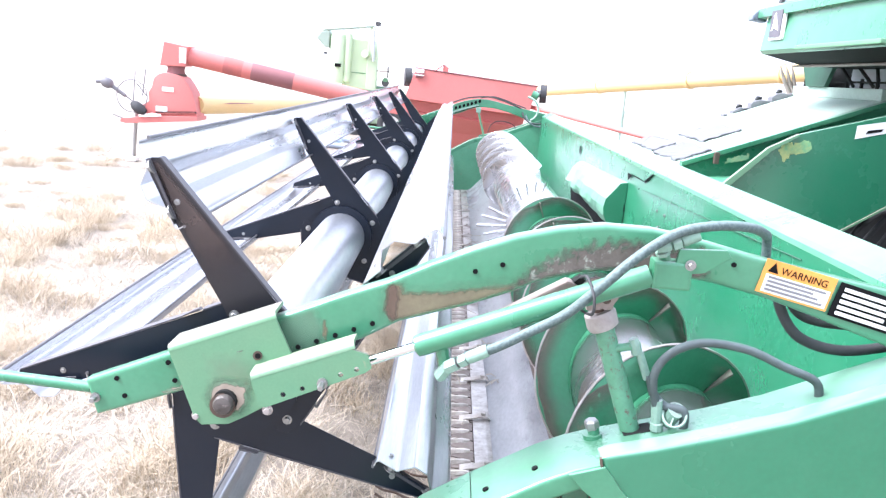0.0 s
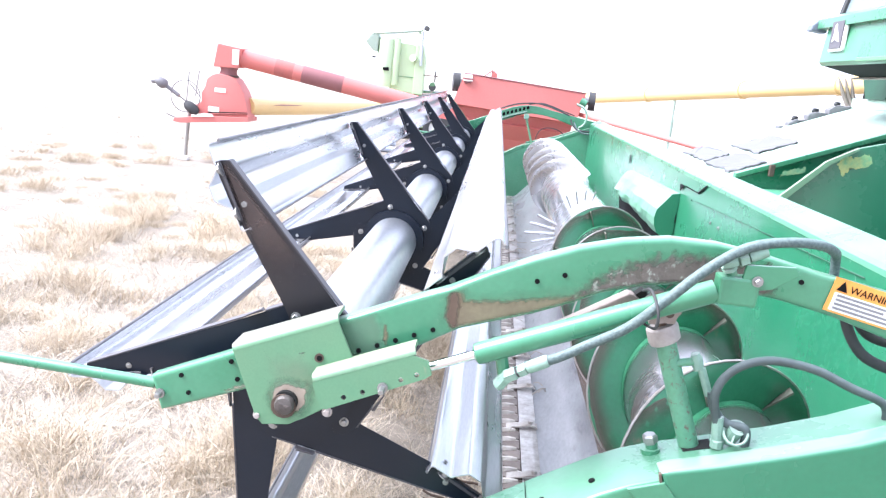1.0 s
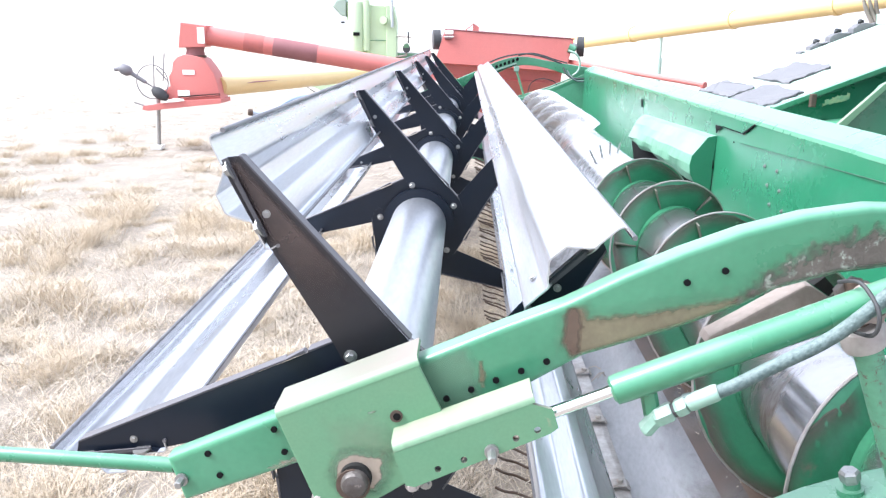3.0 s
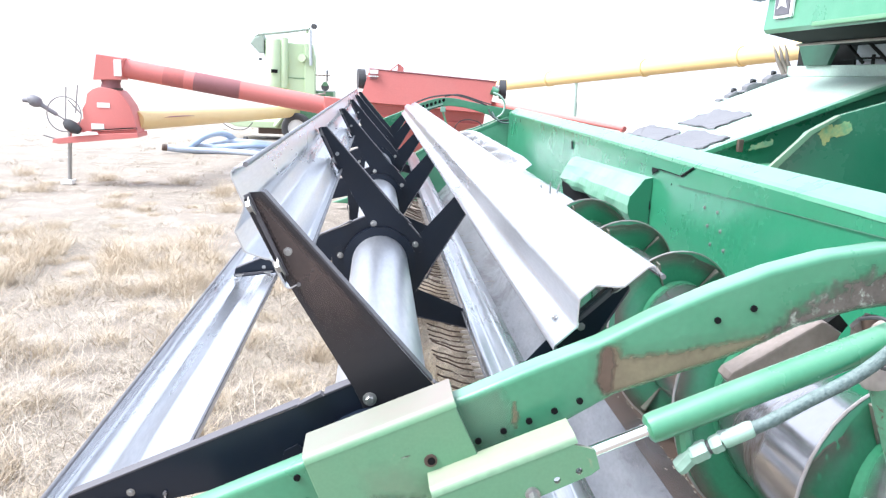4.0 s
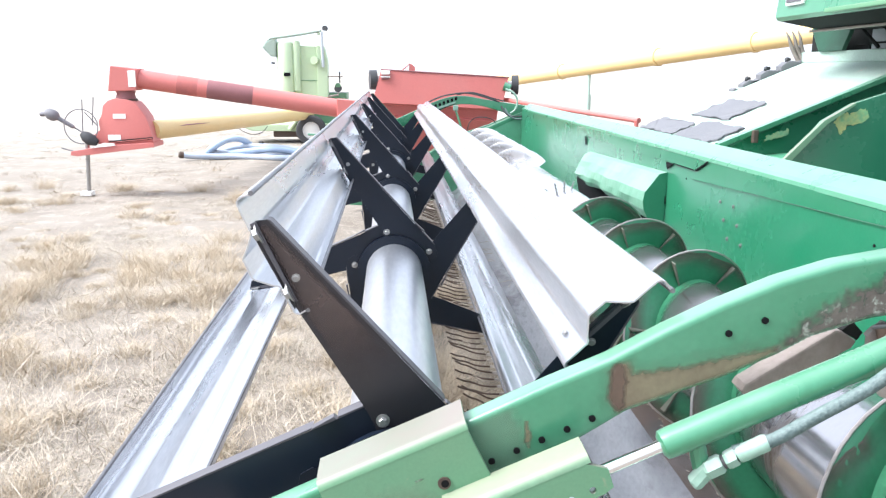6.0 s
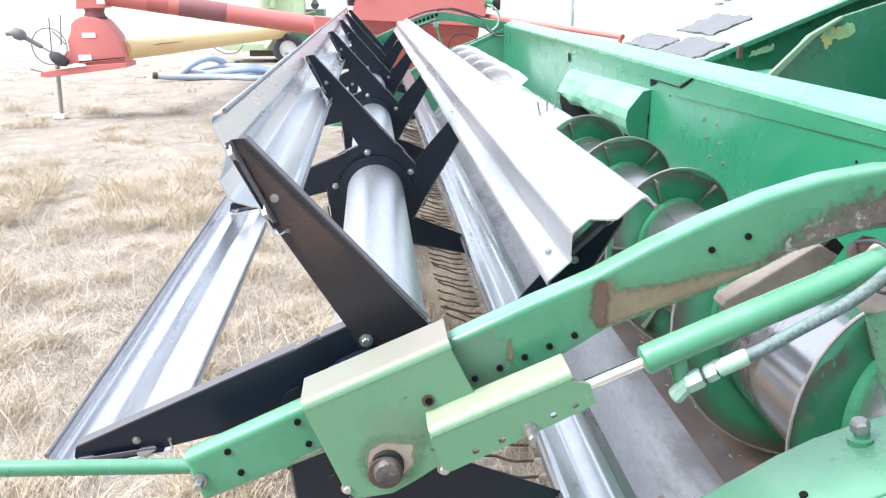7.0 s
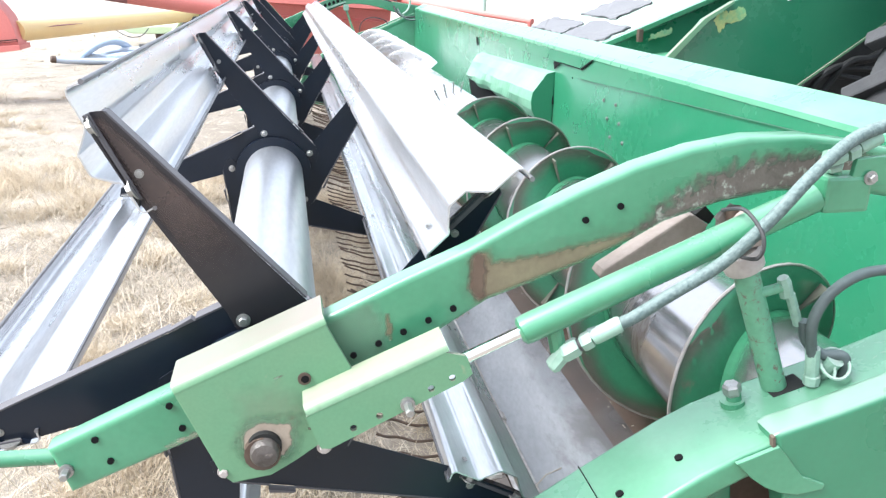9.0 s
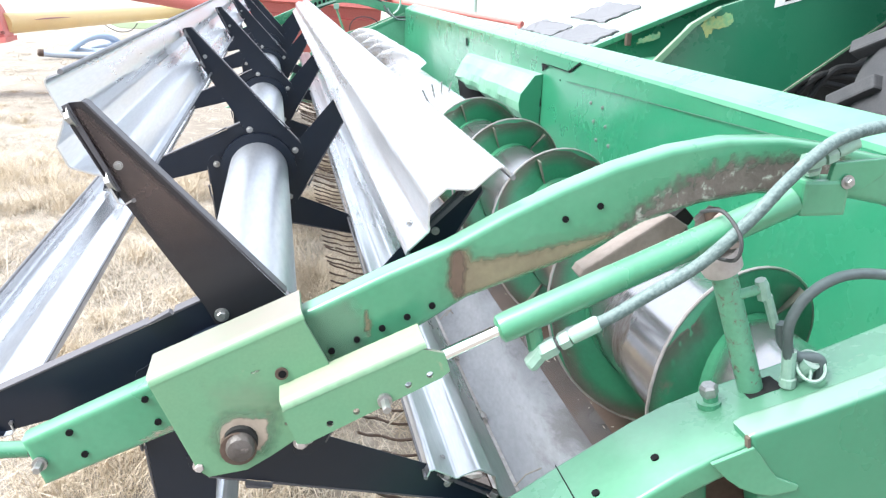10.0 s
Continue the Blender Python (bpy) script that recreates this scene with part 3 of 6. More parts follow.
for i in range(int((Y1 - Y0) / PITCH)):
    y = Y0 + 0.05 + i * PITCH
    piece("guard", GUARD, Matrix.Translation((0, y, 0)), header)
    piece("knife_section", SECTION, Matrix.Translation((0, y + 0.04, 0)), header)
    if i % 5 == 1:
        piece("hold_down_clip", CLIP, Matrix.Translation((jog.uniform(-0.008, 0.008), y + 0.03, 0)), header)
    m = Matrix.Translation((0.36, y, 0.272)) @ Matrix.Rotation(jog.uniform(-0.05, 0.05), 4, 'Z') @ Matrix.Rotation(jog.uniform(-0.08, 0.12), 4, 'Y') @ Matrix.Translation((-0.36, 0, -0.272))
    piece("lifter_tine", TINE, Matrix.Translation((0, y, 0)) @ Matrix.Translation((0, -y, 0)) @ m, header)


def pan_stain():
    """Dark grease rubbed into the pan in front of the auger, fading towards the knife."""
    line = [(0.66, 0.385), (0.69, 0.4215), (0.72, 0.455), (0.75, 0.4685), (0.778, 0.4775)]
    dark = (0.0, 0.26, 0.58, 0.78, 0.9)
    verts, faces, fade = [], [], []
    rows = 150
    for i in range(rows + 1):
        y = Y0 + 0.03 + 3.4 * i / rows
        k = 0.55 + 0.9 * noise.noise(Vector((y * 2.3, 9, 0))) + 0.4 * noise.noise(Vector((y * 8, 3, 0)))
        for (x, z), w in zip(line, dark):
            verts.append((x, y, z + 0.0085))
            fade.append(min(0.9, max(0.0, w * k * min(1.0, (3.4 - 3.4 * i / rows) / 0.8))))
        if i:
            for q in range(4):
                a = (i - 1) * 5 + q
                faces.append((a, a + 1, a + 6, a + 5))
    me = bpy.data.meshes.new("grease_stain")
    me.from_pydata(verts, [], faces)
    me.attributes.new("wear", 'FLOAT', 'POINT').data.foreach_set("value", fade)
    me.materials.append(surface("dark_grease", (0.075, 0.072, 0.075), 0.5, second=(0.14, 0.13, 0.13), scale=9, amount=0.9, bump=0.05, worn=True))
    return me


part("grease_stain", pan_stain(), PAN, header, "dark grease rubbed into the pan", smooth=True)

# ---- auger ----
AX, AZ, AR, AT = 0.875, 0.797, 0.265, 0.164
auger = thing("feed_auger", (AX, 3.9, 0.5), "large cross auger with worn silver and green flighting", "auger")
part("auger_tube", tube([(AX, Y0 + 0.02, AZ), (AX, 4.96, AZ)], AT, 36), STEEL, auger, smooth=True)
part("auger_tube", tube([(AX, 4.96, AZ), (AX, Y1 - 0.02, AZ)], AT, 36), POLISHED, auger, "polished tube", smooth=True)
part("centre_drum", tube([(AX, 2.72, AZ), (AX, 2.76, AZ), (AX, 4.95, AZ), (AX, 5.0, AZ)], [AT, 0.188, 0.188, AT], 32), POLISHED, auger, smooth=True)


def flight(y_top, y_end, pitch, material, first=90):
    """One helical flight from y_top on; a negative pitch winds the other way."""
    turns = (y_end - y_top) / pitch
    n = int(abs(turns) * 44)
    bm = bmesh.new()
    last = None
    for i in range(n + 1):
        y = y_top + (y_end - y_top) * i / n
        a = radians(first) + 2 * math.pi * turns * i / n
        c, s = math.cos(a), math.sin(a)
        ring = [bm.verts.new((AX + r * c, y + dy, AZ + r * s)) for r, dy in ((AT - 0.01, -0.003), (AT + 0.05, -0.003), (AR - 0.004, -0.003), (AR, 0), (AR - 0.004, 0.003), (AT + 0.05, 0.003), (AT - 0.01, 0.003))]
        if last:
            for k in range(7):
                bm.faces.new((last[k], last[(k + 1) % 7], ring[(k + 1) % 7], ring[k]))
        else:
            bm.faces.new(ring)
        last = ring
    bm.faces.new(last[::-1])
    return bm


FLIGHT = surface("flight_paint", (0.020, 0.135, 0.064), 0.36, second=(0.045, 0.205, 0.108), scale=5, dirt=(0.17, 0.125, 0.10), dirt_scale=3.2, dirt_from=0.66, bump=0.06, coat=0.3)
EDGE = surface("polished_flight_edge", (0.46, 0.42, 0.395), 0.35, metal=0.7, second=(0.24, 0.19, 0.165), scale=12, bump=0.05)
AP = 0.585
part("near_flight", flight(-0.02, 2.75, -AP, FLIGHT, 90 - 360 * (-0.02 - 0.15) / AP), FLIGHT, auger, "green flighting with rubbed brown and silver edge", smooth=True)
part("far_flight", flight(4.95, 7.74, AP, FLIGHT, 40), POLISHED, auger, "polished steel flighting", smooth=True)


def rim(y_a, y_b, pitch, first):
    turns = (y_b - y_a) / pitch
    n = int(abs(turns) * 44)
    pts = [(AX + AR * math.cos(radians(first) + 2 * math.pi * turns * i / n), y_a + (y_b - y_a) * i / n, AZ + AR * math.sin(radians(first) + 2 * math.pi * turns * i / n)) for i in range(n + 1)]
    return tube(pts, 0.0036, 6)


part("flight_edge", rim(-0.02, 2.75, -AP, 90 - 360 * (-0.02 - 0.15) / AP), EDGE, auger, smooth=True)
gus = bmesh.new()
prism([(AR - 0.10, 0.0), (AR - 0.012, 0.0), (AR - 0.016, 0.034), (AR - 0.10, 0.006)], -0.0025, 0.0025, 0, gus)
GUSSET = mesh_of("gusset", gus, surface("grimy_gusset", (0.17, 0.145, 0.125), 0.55, metal=0.3, second=(0.06, 0.14, 0.085), scale=14, bump=0.2))
for k in range(26):
    a = 24.6 + 60 * k
    y = -0.02 + a / 360 * AP
    if y > 2.7:
        break
    ang = 90 - 360 * (y - 0.15) / AP
    if y < 0.62 and 170 < ang % 360 < 330:
        continue
    m = Matrix.Translation((AX, y, AZ)) @ turn_y(ang) @ Matrix.Rotation(radians(90), 4, 'X')
    piece("gusset", GUSSET, m, auger)


def worn_band(y_top, y_end, pitch, first):
    """Bare brown steel along the rubbed outer edge of the flighting, fading inward."""
    turns = (y_end - y_top) / pitch
    n = int(abs(turns) * 44)
    rows = ((AR - 0.056, 0.0), (AR - 0.036, 0.30), (AR - 0.018, 0.70), (AR - 0.002, 0.95))
    verts, faces, fade = [], [], []
    for i in range(n + 1):
        y = y_top + (y_end - y_top) * i / n
        a = radians(first) + 2 * math.pi * turns * i / n
        uneven = 0.045 * noise.noise(Vector((i * 0.17, 1, 0))) + 0.014 * noise.noise(Vector((i * 0.7, 3, 0)))
        rub = 0.15 if y < 0.60 and math.sin(a) > -0.5 and math.cos(a) > -0.6 else 1.0
        for r, w in rows:
            rr = min(r + uneven, AR - 0.002) if w < 1 else r
            verts.append((AX + rr * math.cos(a), y - 0.0036, AZ + rr * math.sin(a)))
            fade.append(0.8 * w * rub)
        if i:
            for k in range(3):
                q = (i - 1) * 4 + k
                faces.append((q, q + 1, q + 5, q + 4))
    me = bpy.data.meshes.new("worn_band")
    me.from_pydata(verts, [], faces)
    me.attributes.new("wear", 'FLOAT', 'POINT').data.foreach_set("value", fade)
    me.materials.append(BAND)
    return me


BAND = surface("rubbed_flight_steel", (0.115, 0.085, 0.070), 0.5, metal=0.3, second=(0.19, 0.155, 0.14), scale=9, dirt=(0.13, 0.085, 0.06), dirt_scale=12, dirt_from=0.56, bump=0.15, worn=True)
part("worn_band", worn_band(-0.02, 2.75, -AP, 90 - 360 * (-0.02 - 0.15) / AP), BAND, auger, "rubbed brown band along the flight edge")


def painted_root(y_top, y_end, pitch, first):
    """Green paint left on the tube along the root of the flighting, fading into bare steel."""
    turns = (y_end - y_top) / pitch
    n = int(abs(turns) * 44)
    rows = ((0.002, 1.0), (0.022, 0.95), (0.038, 0.55), (0.062, 0.0))
    verts, faces, fade = [], [], []
    for i in range(n + 1):
        y = y_top + (y_end - y_top) * i / n
        a = radians(first) + 2 * math.pi * turns * i / n
        wide = 1.0 + 0.8 * noise.noise(Vector((i * 0.13, 4, 0)))
        for back, w in rows:
            verts.append((AX + (AT + 0.0015) * math.cos(a), y - 0.003 - back * wide, AZ + (AT + 0.0015) * math.sin(a)))
            fade.append(w)
        if i:
            for k in range(3):
                q = (i - 1) * 4 + k
                faces.append((q, q + 1, q + 5, q + 4))
    me = bpy.data.meshes.new("painted_root")
    me.from_pydata(verts, [], faces)
    me.attributes.new("wear", 'FLOAT', 'POINT').data.foreach_set("value", fade)
    me.materials.append(ROOT)
    return me


ROOT = surface("leftover_green_paint", (0.030, 0.160, 0.080), 0.45, second=(0.05, 0.195, 0.105), scale=6, dirt=(0.16, 0.115, 0.09), dirt_scale=6, dirt_from=0.64, bump=0.06, worn=True)
part("painted_root", painted_root(-0.02, 2.75, -AP, 90 - 360 * (-0.02 - 0.15) / AP), ROOT, auger, "green paint left at the root of the flighting", smooth=True)
FINGER = mesh_of("finger", tube([(0.14, 0, 0), (0.33, 0, 0), (0.338, 0, 0)], [0.011, 0.010, 0.006], 8), POLISHED)
SLIM_FINGER = mesh_of("finger", tube([(0.14, 0, 0), (0.33, 0, 0), (0.338, 0, 0)], [0.007, 0.006, 0.004], 8), BOLT)
for k in range(9):
    piece("finger", FINGER, Matrix.Translation((AX - 0.04, 3.12 + 0.03 * k, AZ - 0.03)) @ turn_y(158 + 12.5 * k) @ Matrix.Scale(0.86 + 0.06 * (k % 3), 4), auger)
for k in range(4):
    piece("finger", SLIM_FINGER, Matrix.Translation((AX - 0.03, 3.10 + 0.05 * k, AZ - 0.02)) @ turn_y(118 - 14 * k) @ Matrix.Scale(0.80, 4), auger)

# ---- reel ----
RO = Vector((-0.118, 0, -0.050))        # reel slid part of the way forward along its arms
RX, RZ = RO.x, 1.0 + RO.z
SPIDERS = (0.0, 1.565, 3.13, 4.74, 6.27, 7.70)
ARMS = (115, 43, -29, -101, 187)
SET_BACK = {115: 0.052, 43: -0.004, -29: 0.034, -101: 0.04, 187: 0.060}     # how far each bat begins behind the first spider
reel = thing("header_reel", (RX, 3.9, RZ), "five-bat reel with galvanised bats on black spider arms", "reel")
part("reel_tube", tube([(RX, 0.02, RZ), (RX, 7.71, RZ)], 0.098, 32), GALV_TUBE, reel, "round zinc centre tube", smooth=True)


def spider_arm():
    out = [(0.508, 0.005), (0.512, -0.005), (0.506, -0.022), (0.118, -0.137), (0.02, -0.168), (-0.012, -0.166), (-0.028, -0.148), (0.0, -0.10), (0.09, -0.06), (0.122, -0.02), (0.160, -0.020), (0.248, -0.010), (0.376, 0.004), (0.477, 0.006)]
    bm = prism(out, -0.001, 0.001, 0.0006)
    prism([(0.477, 0.006), (0.506, 0.005), (0.506, 0.001), (0.376, -0.001), (0.365, 0.003)], -0.013, -0.001, 0.0, bm)
    return mesh_of("spider_arm", bm, BLACK)


def edge_flange():
    bm = prism([(0.507, -0.021), (0.504, -0.0255), (0.122, -0.1405), (0.124, -0.136)], -0.0018, 0.026, 0.0012)
    prism([(0.080, -0.1528), (0.081, -0.148), (0.024, -0.166), (0.022, -0.170)], -0.0018, 0.026, 0.0012, bm)
    prism([(0.080, -0.1528), (0.124, -0.1395), (0.122, -0.143), (0.085, -0.158)], -0.012, 0.004, 0.001, bm)
    return mesh_of("edge_flange", bm, GREYED_EDGE)


def bat_clip():
    return mesh_of("bat_clip", box(0.375, 0.512, -0.013, -0.010, -0.007, 0.003, 0.001), GREYED_EDGE)


BAT = [(0.3525, -0.012), (0.352, 0.003), (0.3545, 0.008), (0.359, 0.010), (0.363, 0.010), (0.397, 0.010), (0.402, 0.0105), (0.406, 0.013), (0.409, 0.0165), (0.427, 0.0365), (0.430, 0.0395), (0.434, 0.0415), (0.438, 0.042),
       (0.462, 0.042), (0.466, 0.0415), (0.470, 0.0395), (0.473, 0.0365), (0.491, 0.0165), (0.494, 0.0135), (0.498, 0.0115), (0.502, 0.011), (0.537, 0.011), (0.544, 0.0105), (0.550, 0.007), (0.5535, 0.001), (0.5525, -0.018)]
BAT_SHEET = sheet(BAT, -0.065, 7.77, 0.0025, 60, 0.0022)
EDGES = tube([(0.5520, -0.066, -0.018), (0.5520, 7.771, -0.018)], 0.0042, 8)
tube([(0.3530, -0.066, -0.012), (0.3530, 7.771, -0.012)], 0.0036, 6, EDGES)
ROLLED_MESH = mesh_of("rolled_edge", EDGES, GALV_SHADED_EDGE, True)
BAT_MESH = mesh_of("bat", BAT_SHEET, GALV, True)
FLANGE_MESH = edge_flange()
END_FLANGE_MESH = FLANGE_MESH.copy()
END_FLANGE_MESH.materials[0] = GREEN
ARM_MESH, CLIP_MESH = spider_arm(), bat_clip()
WEATHERED_ARM = ARM_MESH.copy()
WEATHERED_ARM.materials[0] = BROWNED
HUB = disc((0, 0, 0), (0, 1, 0), 0.128, 0.014, 28)
tube([(0, 0.006, 0), (0, 0.05, 0)], 0.108, 28, HUB)
HUB_MESH = mesh_of("hub_plate", HUB, BLACK, True)
for a in ARMS:
    blade = piece("bat", BAT_MESH, Matrix.Translation((RX, SET_BACK[a], RZ)) @ turn_y(a), reel)
    piece("rolled_edge", ROLLED_MESH, Matrix.Translation((RX, SET_BACK[a], RZ)) @ turn_y(a), blade)
for y in SPIDERS:
    piece("hub_plate", HUB_MESH, Matrix.Translation((RX, y - 0.022, RZ)), reel)
    for a in ARMS:
        m = Matrix.Translation((RX, y - 0.0028 * (4 - ARMS.index(a)), RZ)) @ turn_y(a)
        arm = piece("spider_arm", WEATHERED_ARM if y == 0 and a == 115 else ARM_MESH, m, reel)
        piece("edge_flange", END_FLANGE_MESH if y == SPIDERS[-1] else FLANGE_MESH, m, arm)
        if y < 5:
            piece("bolt", BOLT_MESH, m @ Matrix.Translation((0.136, -0.002, -0.036)) @ Matrix.Scale(0.66, 4), arm)
            piece("bolt", BOLT_MESH, m @ Matrix.Translation((0.407, -0.0015, -0.019)) @ Matrix.Diagonal((0.40, 0.25, 0.40, 1)), arm)
            for u in (0.493, 0.392):
                piece("bolt", BOLT_MESH, m @ Matrix.Translation((u, -0.0115, -0.004)) @ Matrix.Rotation(radians(180), 4, 'X') @ Matrix.Rotation(radians(90), 4, 'X') @ Matrix.Diagonal((0.9, 0.7, 0.9, 1)), arm)
            piece("bolt", BOLT_MESH, m @ Matrix.Translation((0.384, 0.024, 0.0125)) @ Matrix.Rotation(radians(-90), 4, 'X') @ Matrix.Diagonal((0.34, 0.25, 0.34, 1)), arm)
        piece("bat_clip", CLIP_MESH, m, arm)
tagged(bpy.data.objects["bat"], "corrugated galvanised bat with a rolled lip")

# ---- reel arms ----
ARM_TOP = [(-0.42, 0.975), (-0.121, 1.103), (0.103, 1.201), (0.192, 1.237), (0.274, 1.279), (0.356, 1.316), (0.439, 1.348), (0.525, 1.372), (0.613, 1.386), (0.706, 1.386), (0.78, 1.377), (0.911, 1.352), (1.031, 1.333), (1.42, 1.275)]
ARM_LOW = [(1.42, 1.12), (1.052, 1.232), (0.947, 1.262), (0.843, 1.282), (0.76, 1.291), (0.67, 1.294), (0.58, 1.280), (0.492, 1.253), (0.442, 1.226), (0.365, 1.193), (0.221, 1.143), (0.146, 1.097), (-0.111, 0.991), (-0.396, 0.879)]


def ragged(outline, size, seed):
    """An outline with a worn, uneven edge."""
    out = []
    for i, (x0, z0) in enumerate(outline):
        x1, z1 = outline[(i + 1) % len(outline)]
        n = max(2, int(math.hypot(x1 - x0, z1 - z0) / 0.006))
        for k in range(n):
            x, z = x0 + (x1 - x0) * k / n, z0 + (z1 - z0) * k / n
            q = Vector((x * 90, z * 90, seed))
            out.append((x + size * noise.noise(q), z + size * noise.noise(q + Vector((7, 3, 0)))))
    return out


def inside(poly, x, z):
    """Whether the places lie within the outline, and how far they are from its edge."""
    p = np.array(poly)
    q = np.roll(p, -1, 0)
    hit_in = np.zeros(x.shape, bool)
    far_off = np.full(x.shape, 9.0)
    for (xa, za), (xb, zb) in zip(p, q):
        cross = ((za > z) != (zb > z))
        hit_in ^= cross & (x < (xb - xa) * (z - za) / ((zb - za) or 1e-9) + xa)
        t = np.clip(((x - xa) * (xb - xa) + (z - za) * (zb - za)) / max((xb - xa) ** 2 + (zb - za) ** 2, 1e-12), 0, 1)
        far_off = np.minimum(far_off, np.hypot(x - xa - t * (xb - xa), z - za - t * (zb - za)))
    return np.where(hit_in, far_off, -far_off)


def soft_patch(name, outline, y, material, parent, label="", soft=0.012, rough=0.006, most=1.0, step=0.004, within=None):
    """A thin worn or stained patch on a side face, fading out towards its ragged edge."""
    o = np.array(outline)
    xs = np.arange(o[:, 0].min() - 2 * soft, o[:, 0].max() + 2 * soft, step)
    zs = np.arange(o[:, 1].min() - 2 * soft, o[:, 1].max() + 2 * soft, step)
    gx, gz = np.meshgrid(xs, zs, indexing="ij")
    ragged_by = np.array([[noise.noise(Vector((a * 70, b * 70, 2.0))) + 0.6 * noise.noise(Vector((a * 190, b * 190, 5.0))) for b in zs] for a in xs])
    d = inside(outline, gx, gz) + rough * ragged_by
    w = np.clip(d / soft + 0.5, 0, 1)
    w = most * w * w * (3 - 2 * w)
    if within:
        w = w * np.clip((inside(within, gx, gz) - 0.002) / 0.011, 0, 1)
    keep = w > 0.004
    me = bpy.data.meshes.new(name)
    nz = len(zs)
    faces = []
    for i in range(len(xs) - 1):
        for k in range(nz - 1):
            if keep[i, k] and keep[i + 1, k] and keep[i, k + 1] and keep[i + 1, k + 1]:
                faces.append((i * nz + k, (i + 1) * nz + k, (i + 1) * nz + k + 1, i * nz + k + 1))
    used = sorted({v for f in faces for v in f})
    index = {v: n for n, v in enumerate(used)}
    me.from_pydata([(xs[v // nz], y, zs[v % nz]) for v in used], [], [[index[v] for v in f] for f in faces])
    at = me.attributes.new("wear", 'FLOAT', 'POINT')
    at.data.foreach_set("value", [float(w[v // nz, v % nz]) for v in used])
    me.materials.append(material)
    return part(name, me, material, parent, label)


SCABDARK = surface("dark_rust", (0.105, 0.07, 0.05), 0.75, second=(0.15, 0.105, 0.075), scale=30, bump=0.2, worn=True)


# pale scuffed area; the wall's soft sheen there is painted in too
scuff = soft_patch("scuffed_paint", [(4.75, 0.80), (4.95, 1.05), (5.5, 1.13), (6.3, 1.10), (6.1, 0.9), (5.5, 0.78)], 0.0, SCUFF_SHEEN, None, "pale scuffed paint on the back wall, its sheen put into the colour", 0.35, 0.03, 0.5, 0.03)
scuff.matrix_basis = Matrix(((0, -1, 0, XW - 0.0115), (1, 0, 0, 0), (0, 0, 1, 0), (0, 0, 0, 1)))
hang(scuff, header)
FADED = surface("dull_faded_green", (0.15, 0.262, 0.175), 0.55, second=(0.19, 0.28, 0.195), scale=8, dirt=(0.24, 0.20, 0.15), dirt_scale=22, dirt_from=0.66, bump=0.03, worn=True)


def reel_arm(y, s, near):
    """A curved box-section arm; s points away from the reel."""
    depth = 0.042
    top = [(x, z + 0.004 - depth * (1.62 - z) / 1.1) for x, z in ARM_TOP] if near else ARM_TOP
    arm = thing("reel_arm", (1.4, y, 1.2), "long curved green reel arm with bolt holes and rubbed paint" if near else "curved green reel arm with perforated edge", "reel arm", "reel arms")
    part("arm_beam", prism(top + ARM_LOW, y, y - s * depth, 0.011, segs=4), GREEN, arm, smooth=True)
    f = y + s * 0.001
    if near:
        rim_line = top + ARM_LOW
        soft_patch("grime", [(0.182, 1.16), (0.182, 1.212), (0.2, 1.230), (0.222, 1.230), (0.236, 1.214), (0.30, 1.225), (0.44, 1.256), (0.47, 1.284), (0.54, 1.329), (0.63, 1.354), (0.72, 1.360), (0.82, 1.350), (0.82, 1.27), (0.67, 1.285), (0.58, 1.27), (0.492, 1.245), (0.365, 1.185), (0.221, 1.135), (0.2, 1.138)], f, GRIME, arm, "greasy halo round the rubbed patch", 0.03, 0.008, 0.32, within=rim_line)
        soft_patch("paint_wear", [(0.192, 1.19), (0.196, 1.214), (0.206, 1.222), (0.217, 1.220), (0.226, 1.203), (0.30, 1.211), (0.439, 1.240), (0.5, 1.262), (0.362, 1.19), (0.30, 1.17), (0.236, 1.145), (0.222, 1.138), (0.205, 1.146)], f - 0.0004, RUSTY, arm, "brown rubbed patch where paint has gone", 0.018, 0.005, 1.0, within=rim_line)
        soft_patch("rust_smear", [(0.190, 1.165), (0.192, 1.212), (0.2, 1.221), (0.21, 1.219), (0.216, 1.2), (0.217, 1.155), (0.21, 1.145), (0.2, 1.148)], f - 0.0008, SCABDARK, arm, "dark brown smear", 0.012, 0.005, 0.85, within=rim_line)
        soft_patch("paint_wear", [(0.445, 1.234), (0.47, 1.262), (0.50, 1.286), (0.56, 1.322), (0.63, 1.344), (0.72, 1.350), (0.82, 1.342), (0.82, 1.27), (0.67, 1.28), (0.58, 1.265), (0.492, 1.24)], f - 0.0008, SCAB, arm, "scabby rust along the bent lower edge", 0.034, 0.018, 1.0, within=rim_line)
        soft_patch("faded_paint", [(-0.14, 0.97), (-0.14, 1.10), (0.03, 1.18), (0.045, 1.165), (0.052, 1.14), (0.066, 1.12), (0.070, 1.09), (0.066, 1.06)], f + 0.0002, FADED, arm, "dull faded paint beside the bracket", 0.022, 0.006, 0.5, within=rim_line)
        soft_patch("scrape", [(0.066, 1.13), (0.071, 1.134), (0.078, 1.105), (0.074, 1.09), (0.068, 1.10)], f - 0.0004, RUSTY, arm, "", 0.008, 0.004, 0.8)
        soft_patch("scrape", [(-0.26, 0.947), (-0.14, 0.999), (-0.10, 1.008), (-0.12, 0.993), (-0.25, 0.935)], f - 0.0004, STAIN, arm, "", 0.008, 0.006, 0.7, within=rim_line)
